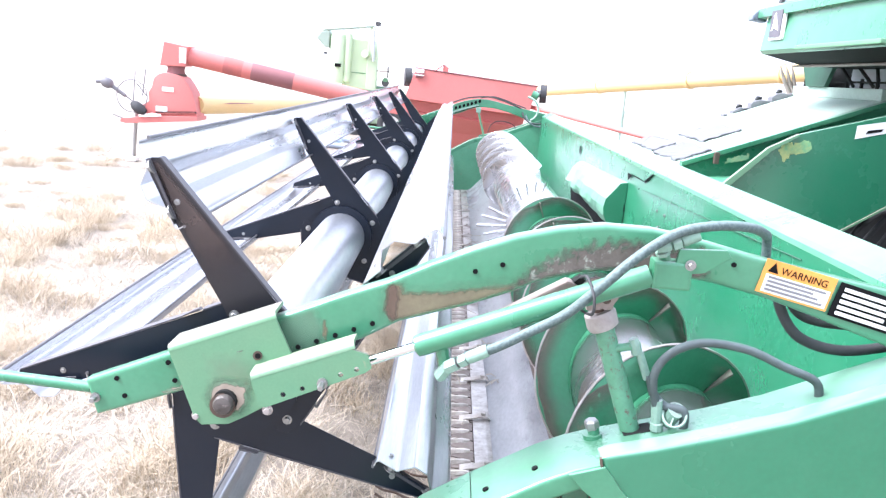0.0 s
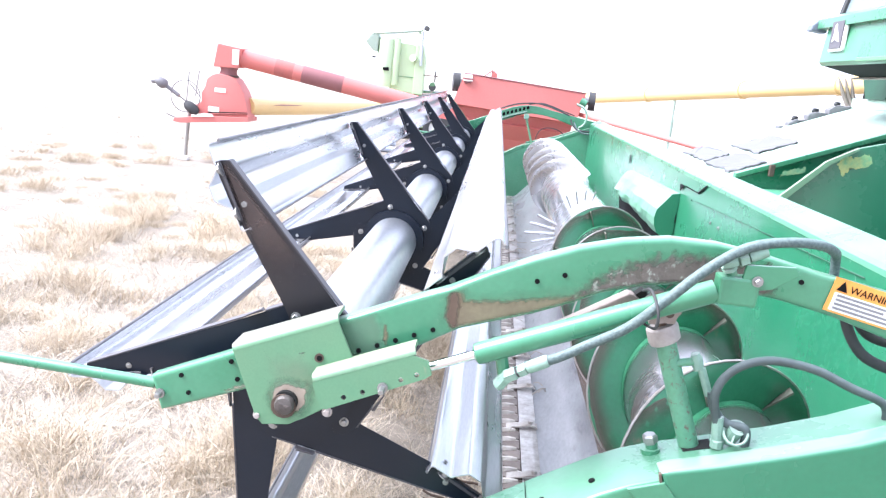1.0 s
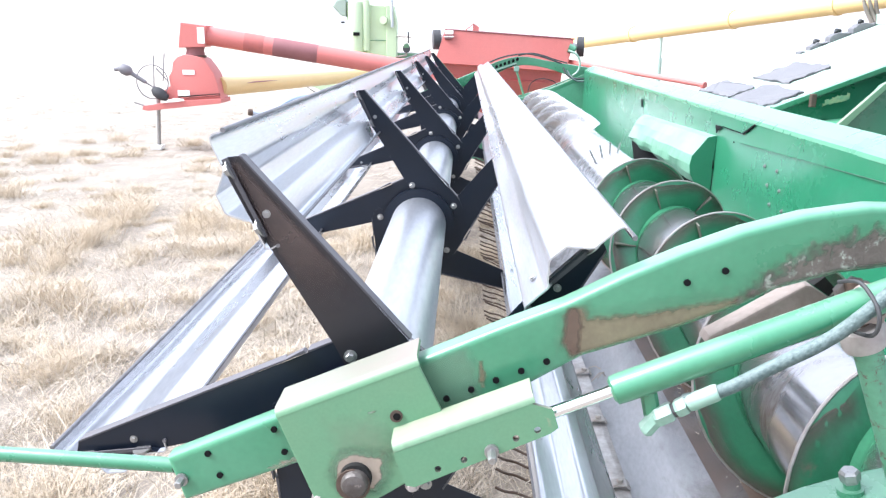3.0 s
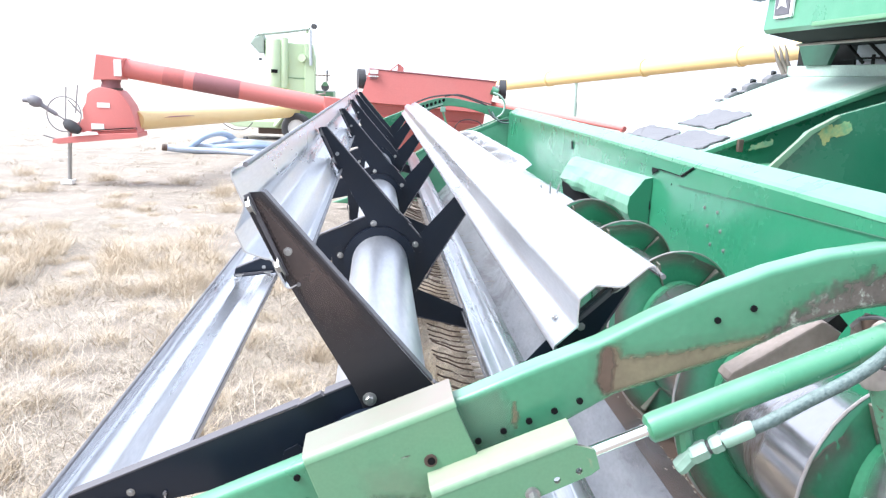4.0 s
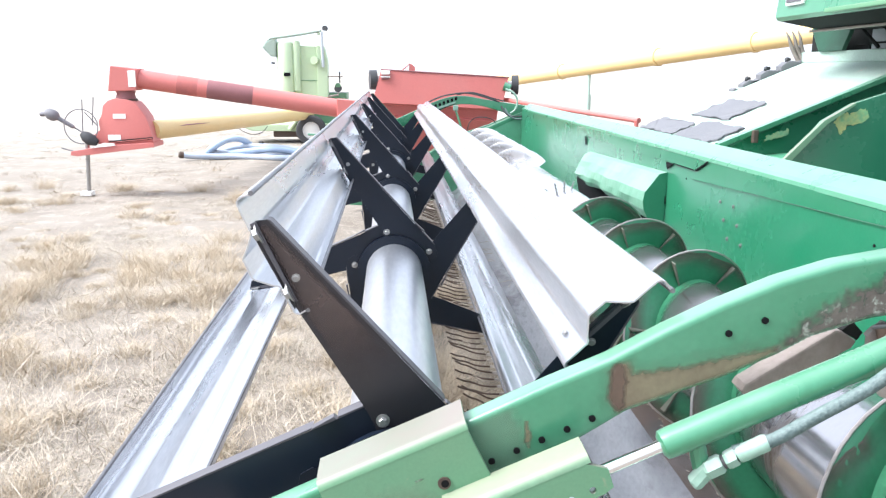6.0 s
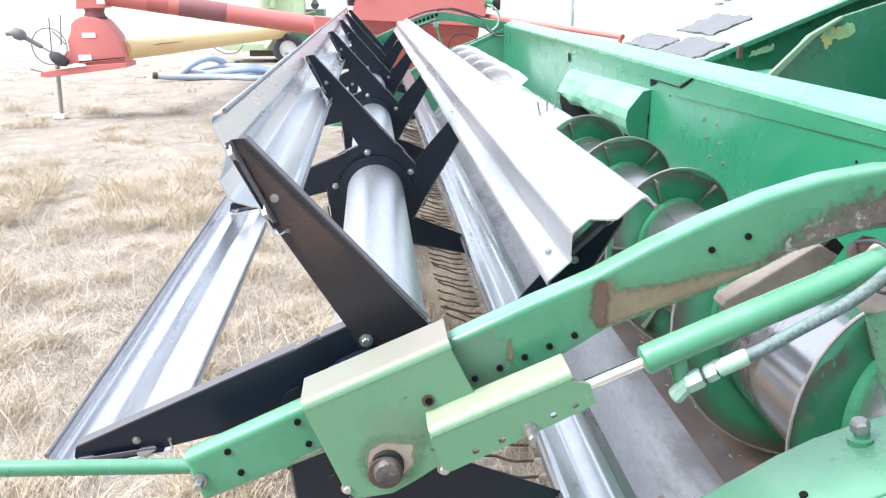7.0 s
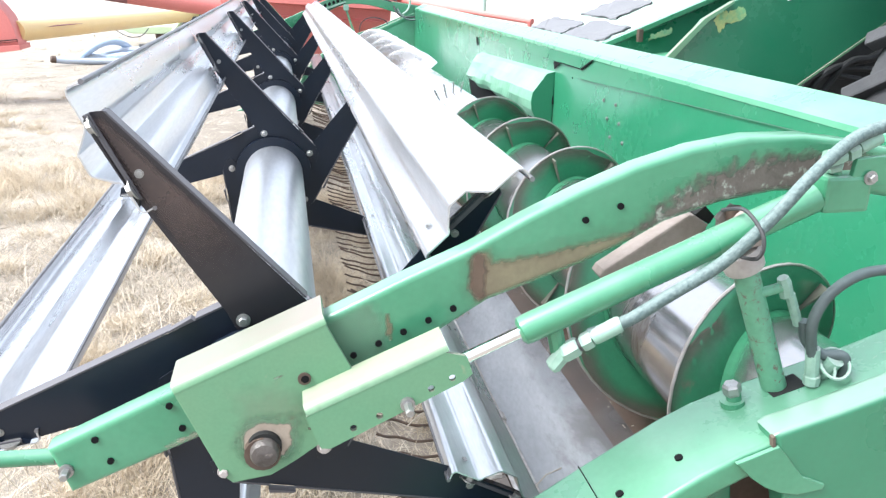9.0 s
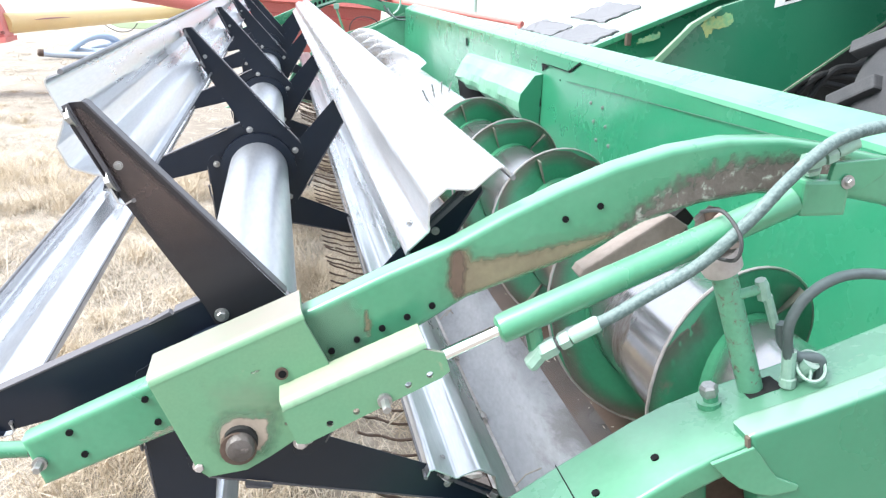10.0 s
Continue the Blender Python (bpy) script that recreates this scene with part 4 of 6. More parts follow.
        for x, z in ((0.365, 1.263), (0.418, 1.282), (-0.353, 0.966), (-0.336, 0.929), (-0.247, 1.011), (-0.232, 0.973), (0.875, 1.325)):
            piece("bolt_hole", HOLE_MESH, Matrix.Translation((x, f - 0.0005, z)), arm)
        for i in range(10):
            piece("bolt_hole", HOLE_MESH, Matrix.Translation((-0.167 + 0.0372 * i, f - 0.0005, 0.990 + 0.0161 * i)), arm)
    else:
        for i in range(9):
            piece("notch", NOTCH_MESH, Matrix.Translation((0.245 + 0.0455 * i, y - s * 0.046, 1.226 + 0.0165 * i)) @ turn_y(21), arm)
        part("slide_bar", prism([(0.20, 1.166), (0.42, 1.262), (0.60, 1.322), (0.605, 1.306), (0.43, 1.245), (0.21, 1.150)], y - s * 0.058, y - s * 0.046, 0.002), FITTING, arm, "pale worn slide bar", smooth=True)
        # strip coloured as the shade below the bar
        part("slide_edge", prism([(0.19, 1.150), (0.60, 1.304), (0.602, 1.298), (0.192, 1.143)], y - s * 0.050, y - s * 0.044), SHADE_BLACK, arm, "dark strip for the shaded gap under the slide bar")
    part("front_bar", tube([(-0.415, y - s * 0.02, 0.932), (-1.05, y - s * 0.02, 0.958)], 0.0125, 10), GREEN, arm, smooth=True)
    piece("bolt", BOLT_MESH, Matrix.Translation((-0.397, f, 0.920)) @ Matrix.Diagonal((0.62, 1.5, 0.62, 1)), arm)
    return arm


TIPBROWN = surface("sun_browned_enamel", (0.088, 0.060, 0.052), 0.45, second=(0.055, 0.040, 0.037), scale=5, amount=0.9, bump=0.03, worn=True)


def browned_tip():
    """Enamel weathered brown over the outer half of the first arm."""
    ca, sa = math.cos(radians(115)), math.sin(radians(115))
    at = lambda pts: [(RX + u * ca - w * sa, RZ + u * sa + w * ca) for u, w in pts]
    arm_line = at([(0.508, 0.004), (0.506, -0.021), (0.12, -0.136), (0.122, -0.022), (0.160, -0.021), (0.248, -0.011), (0.376, 0.003)])
    first = next(ob for ob in reel.children if ob.data is WEATHERED_ARM)
    soft_patch("browned_paint", at([(0.60, 0.10), (0.60, -0.12), (0.36, -0.20), (0.27, -0.12), (0.31, 0.06)]), -0.0127, TIPBROWN, first, "enamel weathered brown", 0.16, 0.02, 0.8, 0.003, within=arm_line)


browned_tip()
reel_arm(-0.125, -1, True)
# black plate put on for the shade in each perforation
NOTCH = prism([(-0.017, -0.018), (0.004, -0.020), (0.018, -0.004), (0.014, 0.018), (-0.006, 0.014), (-0.015, 0.004)], -0.002, 0.002)
NOTCH_MESH = mesh_of("notch", NOTCH, INK_SHADE)
reel_arm(7.92, 1, False)


def fold(line, y0, y1, r):
    """A plate top with a rounded front bend, drawn along a sloping line in x and z."""
    bm = bmesh.new()
    (xa, za), (xb, zb) = line
    d = 1 if y1 > y0 else -1
    prof = [(y0, -r)] + [(y0 + d * r * (1 - math.cos(k * math.pi / 12)), -r + r * math.sin(k * math.pi / 12)) for k in range(1, 7)] + [(y1, 0.0)]
    prof += [(y1, -0.006), (y0 + d * r, -0.006), (y0 + d * 0.004, -r)]
    slant = math.atan2(zb - za, xb - xa)
    nx, nz = -math.sin(slant), math.cos(slant)
    a = [bm.verts.new((xa + nx * h, y, za + nz * h)) for y, h in prof]
    b = [bm.verts.new((xb + nx * h, y, zb + nz * h)) for y, h in prof]
    n = len(prof)
    for i in range(n):
        bm.faces.new((a[i], a[(i + 1) % n], b[(i + 1) % n], b[i]))
    bm.faces.new(a)
    bm.faces.new(b[::-1])
    return bm


def holed(outline, holes, r, y0, y1):
    """A flat plate with round holes right through it."""
    bm = bmesh.new()
    loops = [list(outline)] + [[(x + r * math.cos(k * math.pi / 6), z + r * math.sin(k * math.pi / 6)) for k in range(12)] for x, z in holes]
    edges = []
    for pts in loops:
        vs = [bm.verts.new((x, y0, z)) for x, z in pts]
        edges += [bm.edges.new((vs[i], vs[(i + 1) % len(vs)])) for i in range(len(vs))]
    bmesh.ops.triangle_fill(bm, use_beauty=True, use_dissolve=False, edges=edges)
    got = bmesh.ops.extrude_face_region(bm, geom=list(bm.faces))
    for v in got["geom"]:
        if isinstance(v, bmesh.types.BMVert):
            v.co.y = y1
    return bm


GREEN_CREAM = surface("yellowed_green_paint", (0.132, 0.25, 0.152), 0.5, second=(0.17, 0.265, 0.168), scale=6, dirt=(0.40, 0.30, 0.2), dirt_scale=10, dirt_from=0.67, bump=0.04, dust_sheen=(0.27, 0.265, 0.19), dust_sheen_amount=0.75)
SHAFTEND = surface("greasy_shaft_end", (0.105, 0.092, 0.085), 0.5, metal=0.2, second=(0.05, 0.042, 0.038), scale=45, amount=0.9, dirt=(0.30, 0.26, 0.23), dirt_scale=70, dirt_from=0.63, bump=0.7)


def slide_bracket(y, s):
    """The bracket that holds the reel shaft and slides on the arm."""
    br = thing("slide_bracket", (RX, y, RZ), "faded green sliding reel bearing bracket", "bracket", "slide brackets")
    o = lambda pts: [(x + RO.x, z + RO.z) for x, z in pts]
    part("side_plate", prism(o([(-0.1155, 1.1015), (0.0955, 1.1915), (0.132, 1.117), (0.065, 1.087), (0.090, 1.005), (0.045, 0.975), (0.01, 0.955), (-0.045, 0.948), (-0.06, 0.962)]), y, y - s * 0.008, 0.002), GREEN_PALE, br)
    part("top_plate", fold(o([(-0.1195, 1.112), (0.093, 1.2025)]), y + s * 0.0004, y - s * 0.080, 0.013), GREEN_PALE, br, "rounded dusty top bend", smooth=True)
    part("clevis_plate", holed(o([(0.064, 1.076), (0.257, 1.158), (0.288, 1.150), (0.297, 1.122), (0.285, 1.112), (0.095, 1.022), (0.082, 1.024), (0.066, 1.066)]),
                               o(((0.128, 1.052), (0.165, 1.068), (0.238, 1.104), (0.268, 1.118))), 0.0052, y + s * 0.05, y + s * 0.043), GREEN_PALE, br)
    part("eye_hole", disc((0.064 + RO.x, y + s * 0.0006, 1.109 + RO.z), (0, 1, 0), 0.0095, 0.004, 20), DARKSTEEL, br)
    part("eye_bore", disc((0.065 + RO.x, y + s * 0.0016, 1.109 + RO.z), (0, 1, 0), 0.0058, 0.004, 16), INK_SHADE, br)
    part("clevis_top", fold(o([(0.060, 1.089), (0.258, 1.1725)]), y + s * 0.0504, y - s * 0.006, 0.013), GREEN_CREAM, br, "yellowed rounded top", smooth=True)
    c = lambda pts, q=1.0: [(RX + 0.004 + x * q, RZ + 0.007 + z * q) for x, z in pts]
    blob = [(-0.036, -0.002), (-0.035, 0.016), (-0.024, 0.033), (-0.008, 0.041), (0.010, 0.042), (0.022, 0.036), (0.032, 0.039), (0.043, 0.037), (0.046, 0.028), (0.041, 0.018), (0.044, 0.006), (0.038, -0.010), (0.027, -0.022), (0.0, -0.027), (-0.022, -0.024)]
    soft_patch("grime", c(blob, 1.15), y + s * 0.0005, GRIME, br, "", 0.022, 0.004, 0.7, 0.002)
    soft_patch("grease_stain", c(blob, 0.86), y + s * 0.0010, STAIN, br, "tan grease stain round the shaft", 0.006, 0.003, 1.0, 0.0015)
    soft_patch("grime", o([(-0.02, 1.03), (0.05, 1.04), (0.07, 1.06), (0.03, 1.10), (-0.03, 1.09)]), y + s * 0.0003, STAIN, br, "", 0.05, 0.02, 0.16, 0.003)
    soft_patch("scuff", o([(0.066, 1.03), (0.083, 1.028), (0.082, 1.024), (0.067, 1.026)]), y + s * 0.0012, SCAB, br, "", 0.003, 0.002, 0.9, 0.001)
    soft_patch("scuff", o([(0.022, 1.114), (0.036, 1.118), (0.036, 1.116), (0.022, 1.112)]), y + s * 0.0012, SCAB, br, "", 0.003, 0.002, 0.7, 0.001)
    part("shaft_end", tube([(RX + 0.003, y - s * 0.003, RZ + 0.005), (RX + 0.003, y + s * 0.022, RZ + 0.005), (RX + 0.003, y + s * 0.027, RZ + 0.005), (RX + 0.003, y + s * 0.029, RZ + 0.005)], [0.0205, 0.0205, 0.0175, 0.010], 24), SHAFTEND, br, "greasy rounded shaft end", smooth=True)
    part("collar", disc((RX + 0.003, y + s * 0.005, RZ + 0.007), (0, 1, 0), 0.0245, 0.012, 24), SHADE_BLACK, br)
    part("stub_shaft", disc((RX, y - s * 0.06, RZ), (0, 1, 0), 0.026, 0.15, 16), DARKSTEEL, br)
    for x, z, q in ((0.088, 0.992, 0.9), (-0.057, 0.966, 0.8)):
        piece("bolt", BIG_BOLT_MESH, Matrix.Translation((x + RO.x, y - s * 0.004, z + RO.z)) @ Matrix.Scale(q * 0.5, 4), br)
    piece("bolt", BOLT_MESH, Matrix.Translation((0.204 + RO.x, y + s * 0.05, 1.084 + RO.z)) @ Matrix.Diagonal((0.62, 2.2, 0.62, 1)), br)
    return br


slide_bracket(-0.165, -1)

# ---- fore and aft cylinder ----
slope = Vector((math.cos(radians(23.5)), 0, math.sin(radians(23.5))))
ram = thing("slide_cylinder", (0.5, -0.17, 1.2), "green hydraulic cylinder with a bright chrome rod", "hydraulic cylinder")
b0 = Vector((0.262, -0.168, 1.110))
b1 = b0 + slope * 0.475 + Vector((0, -0.012, 0))
part("barrel", tube([b0 - slope * 0.004, b0, b0 + slope * 0.012, b1], [0.015, 0.0215, 0.0225, 0.0225], 20), GREEN, ram, smooth=True)
part("rod", tube([b0 - slope * 0.30, b0], 0.0095, 14), CHROME, ram, "polished chrome rod", smooth=True)
part("rod_eye", box(b1.x + 0.0, b1.x + 0.075, b1.y - 0.022, b1.y + 0.022, b1.z - 0.02, b1.z + 0.035, 0.006), GREEN, ram)
piece("bolt", BOLT_MESH, Matrix.Translation((0.765, b1.y - 0.023, 1.332)) @ Matrix.Diagonal((0.62, 0.7, 0.62, 1)), ram)
part("port", tube([b0 + slope * 0.045 + Vector((0.008, 0, -0.015)), b0 + slope * 0.04 + Vector((0.022, 0, -0.052))], 0.013, 10), GREEN, ram)
part("port", tube([(0.723, -0.182, 1.333), (0.720, -0.182, 1.344)], 0.010, 10), GREEN, ram)
part("mount_lug", prism([(0.735, 1.308), (0.795, 1.318), (0.842, 1.352), (0.832, 1.366), (0.742, 1.360)], -0.2, -0.19, 0.002), GREEN, ram)

lift = thing("lift_cylinder", (0.70, -0.13, 0.95), "upright green lift cylinder with flaking paint", "hydraulic cylinder")
part("barrel", tube([(0.730, -0.13, 0.925), (0.636, -0.125, 1.17)], 0.0205, 20), FLAKED, lift, smooth=True)
part("cap", tube([(0.635, -0.125, 1.172), (0.633, -0.125, 1.176), (0.624, -0.125, 1.201), (0.622, -0.125, 1.205)], [0.030, 0.0325, 0.0325, 0.029], 24), BONE, lift, "pale pinkish worn end cap", smooth=True)
part("rod", tube([(0.624, -0.125, 1.20), (0.604, -0.12, 1.27)], 0.013, 14), DARKSTEEL, lift, smooth=True)
for dy in (-0.150, -0.112):
    part("clevis_ear", prism(ragged([(0.592, 1.208), (0.640, 1.216), (0.652, 1.238), (0.640, 1.262), (0.610, 1.272), (0.588, 1.25)], 0.006, 31 * dy), dy, dy + 0.012, 0.0015), LINKM, lift, "rusty torn clevis ear")
part("clevis_pin", disc((0.625, -0.135, 1.240), (0, 1, 0), 0.009, 0.062, 12), DARKSTEEL, lift)
part("port", tube([(0.655, -0.135, 1.13), (0.695, -0.14, 1.142)], 0.0085, 12), FLAKED, lift, smooth=True)
part("elbow", tube([(0.694, -0.14, 1.158), (0.699, -0.14, 1.148), (0.706, -0.14, 1.128), (0.712, -0.14, 1.128), (0.735, -0.14, 1.075)], [0.009, 0.0115, 0.0115, 0.0085, 0.0085], 8), FITTING, lift, "grey-green elbow fitting")

link = thing("lift_link", (0.55, -0.05, 1.12), "grimy brown steel link under the reel arm", "bracket")
part("link_plate", prism([(0.418, 1.150), (0.424, 1.160), (0.472, 1.190), (0.520, 1.221), (0.560, 1.246), (0.570, 1.245), (0.596, 1.228), (0.590, 1.216), (0.52, 1.178), (0.45, 1.138), (0.428, 1.138)], -0.07, -0.030, 0.004), LINKM, link)
part("channel_end", prism([(0.574, 1.244), (0.600, 1.227), (0.608, 1.24), (0.59, 1.258)], -0.064, -0.036), SHADE_BLACK, link, "dark plate for the shade in the channel's open end")
part("pin", disc((0.628, -0.075, 1.225), (0, 1, 0), 0.012, 0.02, 12), DARKSTEEL, link)

hoses = thing("hydraulic_hose", (0.34, -0.2, 1.1), "grey braided hydraulic hose with dusty green fittings", "hose", "hydraulic hoses")
part("hose", tube(smooth_path([(0.36, -0.185, 1.105), (0.41, -0.2, 1.130), (0.47, -0.205, 1.168), (0.54, -0.215, 1.217), (0.60, -0.225, 1.282), (0.665, -0.215, 1.345), (0.735, -0.20, 1.392), (0.81, -0.19, 1.410), (0.88, -0.165, 1.408), (0.925, -0.125, 1.392), (0.955, -0.07, 1.366), (0.975, -0.05, 1.25)]), 0.0098, 12), HOSE, hoses, smooth=True)
part("elbow", tube([(0.309, -0.172, 1.050), (0.312, -0.173, 1.053), (0.327, -0.178, 1.078), (0.330, -0.179, 1.080)], [0.0105, 0.0135, 0.0135, 0.0115], 8), FITTING, hoses, "worn green elbow fitting")
part("nut", tube([(0.322, -0.179, 1.074), (0.326, -0.180, 1.076), (0.342, -0.184, 1.087), (0.345, -0.185, 1.089)], [0.0125, 0.0150, 0.0150, 0.0130], 6), FITTING, hoses)
part("seal_ring", tube([(0.345, -0.185, 1.089), (0.349, -0.186, 1.092)], 0.0105, 12), RUBBER, hoses)
part("nut", tube([(0.349, -0.186, 1.092), (0.352, -0.187, 1.094), (0.362, -0.189, 1.101), (0.364, -0.190, 1.102)], [0.0120, 0.0138, 0.0138, 0.0122], 6), FITTING, hoses)
part("ferrule", tube([(0.364, -0.190, 1.102), (0.368, -0.191, 1.105), (0.398, -0.198, 1.124), (0.402, -0.199, 1.126)], [0.0112, 0.0128, 0.0128, 0.0115], 14), FITTING, hoses, smooth=True)
part("nut", tube([(0.716, -0.185, 1.345), (0.713, -0.187, 1.351)], 0.0145, 6), FITTING, hoses)
part("elbow", tube([(0.699, -0.190, 1.359), (0.712, -0.190, 1.361), (0.724, -0.190, 1.366)], [0.0135, 0.0135, 0.0125], 8), FITTING, hoses)
part("nut", tube([(0.728, -0.190, 1.367), (0.743, -0.190, 1.374)], 0.0145, 6), FITTING, hoses)
part("ferrule", tube([(0.746, -0.190, 1.375), (0.752, -0.190, 1.378), (0.776, -0.190, 1.390)], [0.0115, 0.0125, 0.0125], 10), FITTING, hoses, smooth=True)
part("tie", tube(smooth_path([(0.572, -0.145, 1.275), (0.575, -0.2, 1.29), (0.585, -0.237, 1.262), (0.588, -0.225, 1.225), (0.58, -0.16, 1.212)]), 0.003, 6), RUBBER, hoses)

loop = thing("hydraulic_hose", (0.76, -0.17, 1.0), "black rubber hydraulic hose looped over the end panel", "hose", "hydraulic hoses")
part("hose", tube(smooth_path([(0.757, -0.16, 1.02), (0.738, -0.17, 1.09), (0.762, -0.172, 1.142), (0.823, -0.17, 1.171), (0.912, -0.17, 1.166), (0.99, -0.17, 1.138), (1.06, -0.17, 1.112), (1.075, -0.165, 1.07)]), 0.0088, 12), DUSTHOSE, loop, smooth=True)
part("hose", tube(smooth_path([(0.738, -0.15, 1.085), (0.748, -0.15, 1.05), (0.775, -0.155, 1.025), (0.81, -0.165, 1.022), (0.815, -0.165, 0.985)]), 0.0095, 10), DUSTHOSE, loop, smooth=True)
part("fitting", tube([(0.763, -0.16, 0.975), (0.762, -0.16, 0.99), (0.761, -0.16, 0.992), (0.755, -0.16, 1.04)], [0.0135, 0.0135, 0.0115, 0.0115], 10), FITTING, loop)
back = thing("hydraulic_hose", (1.1, -0.05, 1.15), "black rubber hydraulic hose sagging below the arm", "hose", "hydraulic hoses")
part("hose", tube(smooth_path([(1.0, -0.06, 1.29), (1.014, -0.05, 1.23), (1.067, -0.05, 1.166), (1.167, -0.05, 1.145), (1.30, -0.04, 1.17)]), 0.0115, 10), RUBBER, back, smooth=True)
part("hose", tube(smooth_path([(1.03, -0.03, 1.28), (1.06, -0.02, 1.22), (1.13, -0.02, 1.195), (1.30, -0.02, 1.20)]), 0.0115, 10), RUBBER, back, smooth=True)

coupler = thing("hose_coupler", (0.79, -0.156, 0.995), "round plug-in hydraulic coupler in a wire ring", "coupler")
part("body", disc((0.79, -0.156, 1.005), (0.25, -0.6, 1), 0.016, 0.04, 12), FITTING, coupler)
ringpts = [(0.792 + 0.023 * math.cos(k * math.pi / 9), -0.170 + 0.022 * math.sin(k * math.pi / 9), 1.014 + 0.005 * math.cos(k * math.pi / 9) + 0.016 * math.sin(k * math.pi / 9)) for k in range(19)]
part("ring", tube(ringpts, 0.0030, 6), FITTING, coupler, smooth=True)
for k in (0, 6, 12):
    part("spoke", tube([ringpts[k], (0.792, -0.170, 1.016)], 0.0022, 5), FITTING, coupler)
pivot = thing("pivot_bolt", (0.639, -0.1, 0.945), "large hexagon bolt on the end flange", "bolt")
part("bolt_head", tube([(0.640, -0.135, 0.955), (0.638, -0.135, 0.960), (0.635, -0.135, 0.970), (0.634, -0.135, 0.974)], [0.0145, 0.0155, 0.0155, 0.012], 6), BOLT, pivot)
part("collar", tube([(0.648, -0.135, 0.925), (0.640, -0.135, 0.958)], 0.0125, 16), GREEN, pivot, smooth=True)
part("washer", tube([(0.642, -0.135, 0.934), (0.640, -0.135, 0.944)], 0.020, 16), GREEN, pivot)
# no cut-out: a dark plate carries the slot's shade
part("flange_slot", prism([(0.700, 0.9551), (0.758, 0.9726), (0.758, 0.967), (0.700, 0.9497)], -0.158, -0.118), SHADE_BLACK, header, "dark plate for the shaded slot in the flange")
tong = thing("stop_plate", (0.66, -0.26, 0.86), "curved green tongue plate hung under the flange", "bracket")
part("plate", prism([(0.578, 0.912), (0.645, 0.935), (0.662, 0.916), (0.677, 0.896), (0.695, 0.876), (0.718, 0.866), (0.735, 0.858), (0.733, 0.849), (0.69, 0.844), (0.66, 0.851), (0.632, 0.864), (0.608, 0.882)], -0.2665, -0.2585, 0.002), GREEN, tong)
for x, z in ((0.521, 0.8855), (0.427, 0.8295)):
    piece("bolt_hole", HOLE_MESH, Matrix.Translation((x, -0.197, z)) @ turn_y(28) @ Matrix.Rotation(radians(90), 4, 'X') @ Matrix.Scale(1.3, 4), header)
part("flange_seam", prism([(0.398, 0.8115), (0.3992, 0.8123), (0.3995, 0.808), (0.3985, 0.808)], -0.2556, -0.088), INK_SHADE, header, "dark seam across the flange")

bundle = thing("hydraulic_hose", (1.3, 7.95, 1.2), "thin dark hoses along the far arm and its pivot", "hose", "hydraulic hoses")
for pts, r, m in (
        ([(0.30, 7.87, 1.318), (0.40, 7.87, 1.362), (0.51, 7.87, 1.394), (0.70, 7.87, 1.418), (0.85, 7.88, 1.396), (1.0, 7.88, 1.352), (1.1, 7.88, 1.318)], 0.0085, RUBBER),
        ([(0.62, 7.89, 1.398), (0.76, 7.89, 1.424), (0.88, 7.89, 1.404), (1.02, 7.89, 1.362), (1.16, 7.88, 1.325)], 0.007, RUBBER),
        ([(1.12, 7.85, 1.275), (1.15, 7.82, 1.21), (1.22, 7.81, 1.165), (1.32, 7.82, 1.160), (1.42, 7.85, 1.175)], 0.010, RUBBER),
        ([(1.16, 7.85, 1.25), (1.20, 7.81, 1.18), (1.27, 7.80, 1.137), (1.36, 7.81, 1.134), (1.44, 7.85, 1.15)], 0.010, HOSE),
        ([(1.17, 7.90, 1.46), (1.25, 7.87, 1.425), (1.30, 7.86, 1.34), (1.28, 7.85, 1.24), (1.22, 7.84, 1.19)], 0.012, FITTING),
        ([(0.74, 7.88, 1.0), (0.765, 7.87, 1.09), (0.83, 7.86, 1.142), (0.93, 7.86, 1.150), (1.03, 7.87, 1.118), (1.07, 7.88, 1.06)], 0.005, RUBBER)):
    part("hose", tube(smooth_path(pts), r, 8), m, bundle, smooth=True)
stay = thing("arm_link", (0.69, 7.88, 0.95), "slim green link under the far reel arm", "bracket")
part("rod", tube([(0.592, 7.875, 1.275), (0.70, 7.875, 0.95)], 0.013, 10), GREEN_PALE, stay, smooth=True)
part("clip", box(0.575, 0.635, 7.85, 7.862, 1.225, 1.285, 0.006), FITTING, stay, "pale clip")

# warning labels
label = thing("warning_label", (1.0, -0.128, 1.29), "orange and white warning label on the reel arm", "label")
tilt = Matrix.Translation((1.005, -0.1275, 1.296)) @ turn_y(-11.5)


def plate(x0, x1, z0, z1, y=0.0, d=0.0008):
    return box(x0, x1, y - d, y, z0, z1)


def on_label(name, bm, material, text=""):
    ob = part(name, bm, material, None, text)
    ob.matrix_basis = tilt
    return hang(ob, label)


on_label("orange_sheet", plate(-0.075, 0.075, -0.035, 0.035), ORANGE)
on_label("white_panel", plate(-0.066, 0.07, -0.031, 0.006, -0.0009), WHITE)
for i in range(4):
    on_label("text_bar", plate(-0.060, 0.062 - 0.012 * (i % 3), -0.027 + 0.0085 * i, -0.0225 + 0.0085 * i, -0.0018), GREYINK)
tri = bmesh.new()
prism([(-0.066, 0.010), (-0.044, 0.010), (-0.055, 0.031)], -0.0016, -0.0009, 0, tri)
on_label("warning_triangle", tri, INK_SHADE)
txt = bpy.data.curves.new("warning_word", 'FONT')
txt.body = "WARNING"
txt.size = 0.0205
txt.extrude = 0.0004
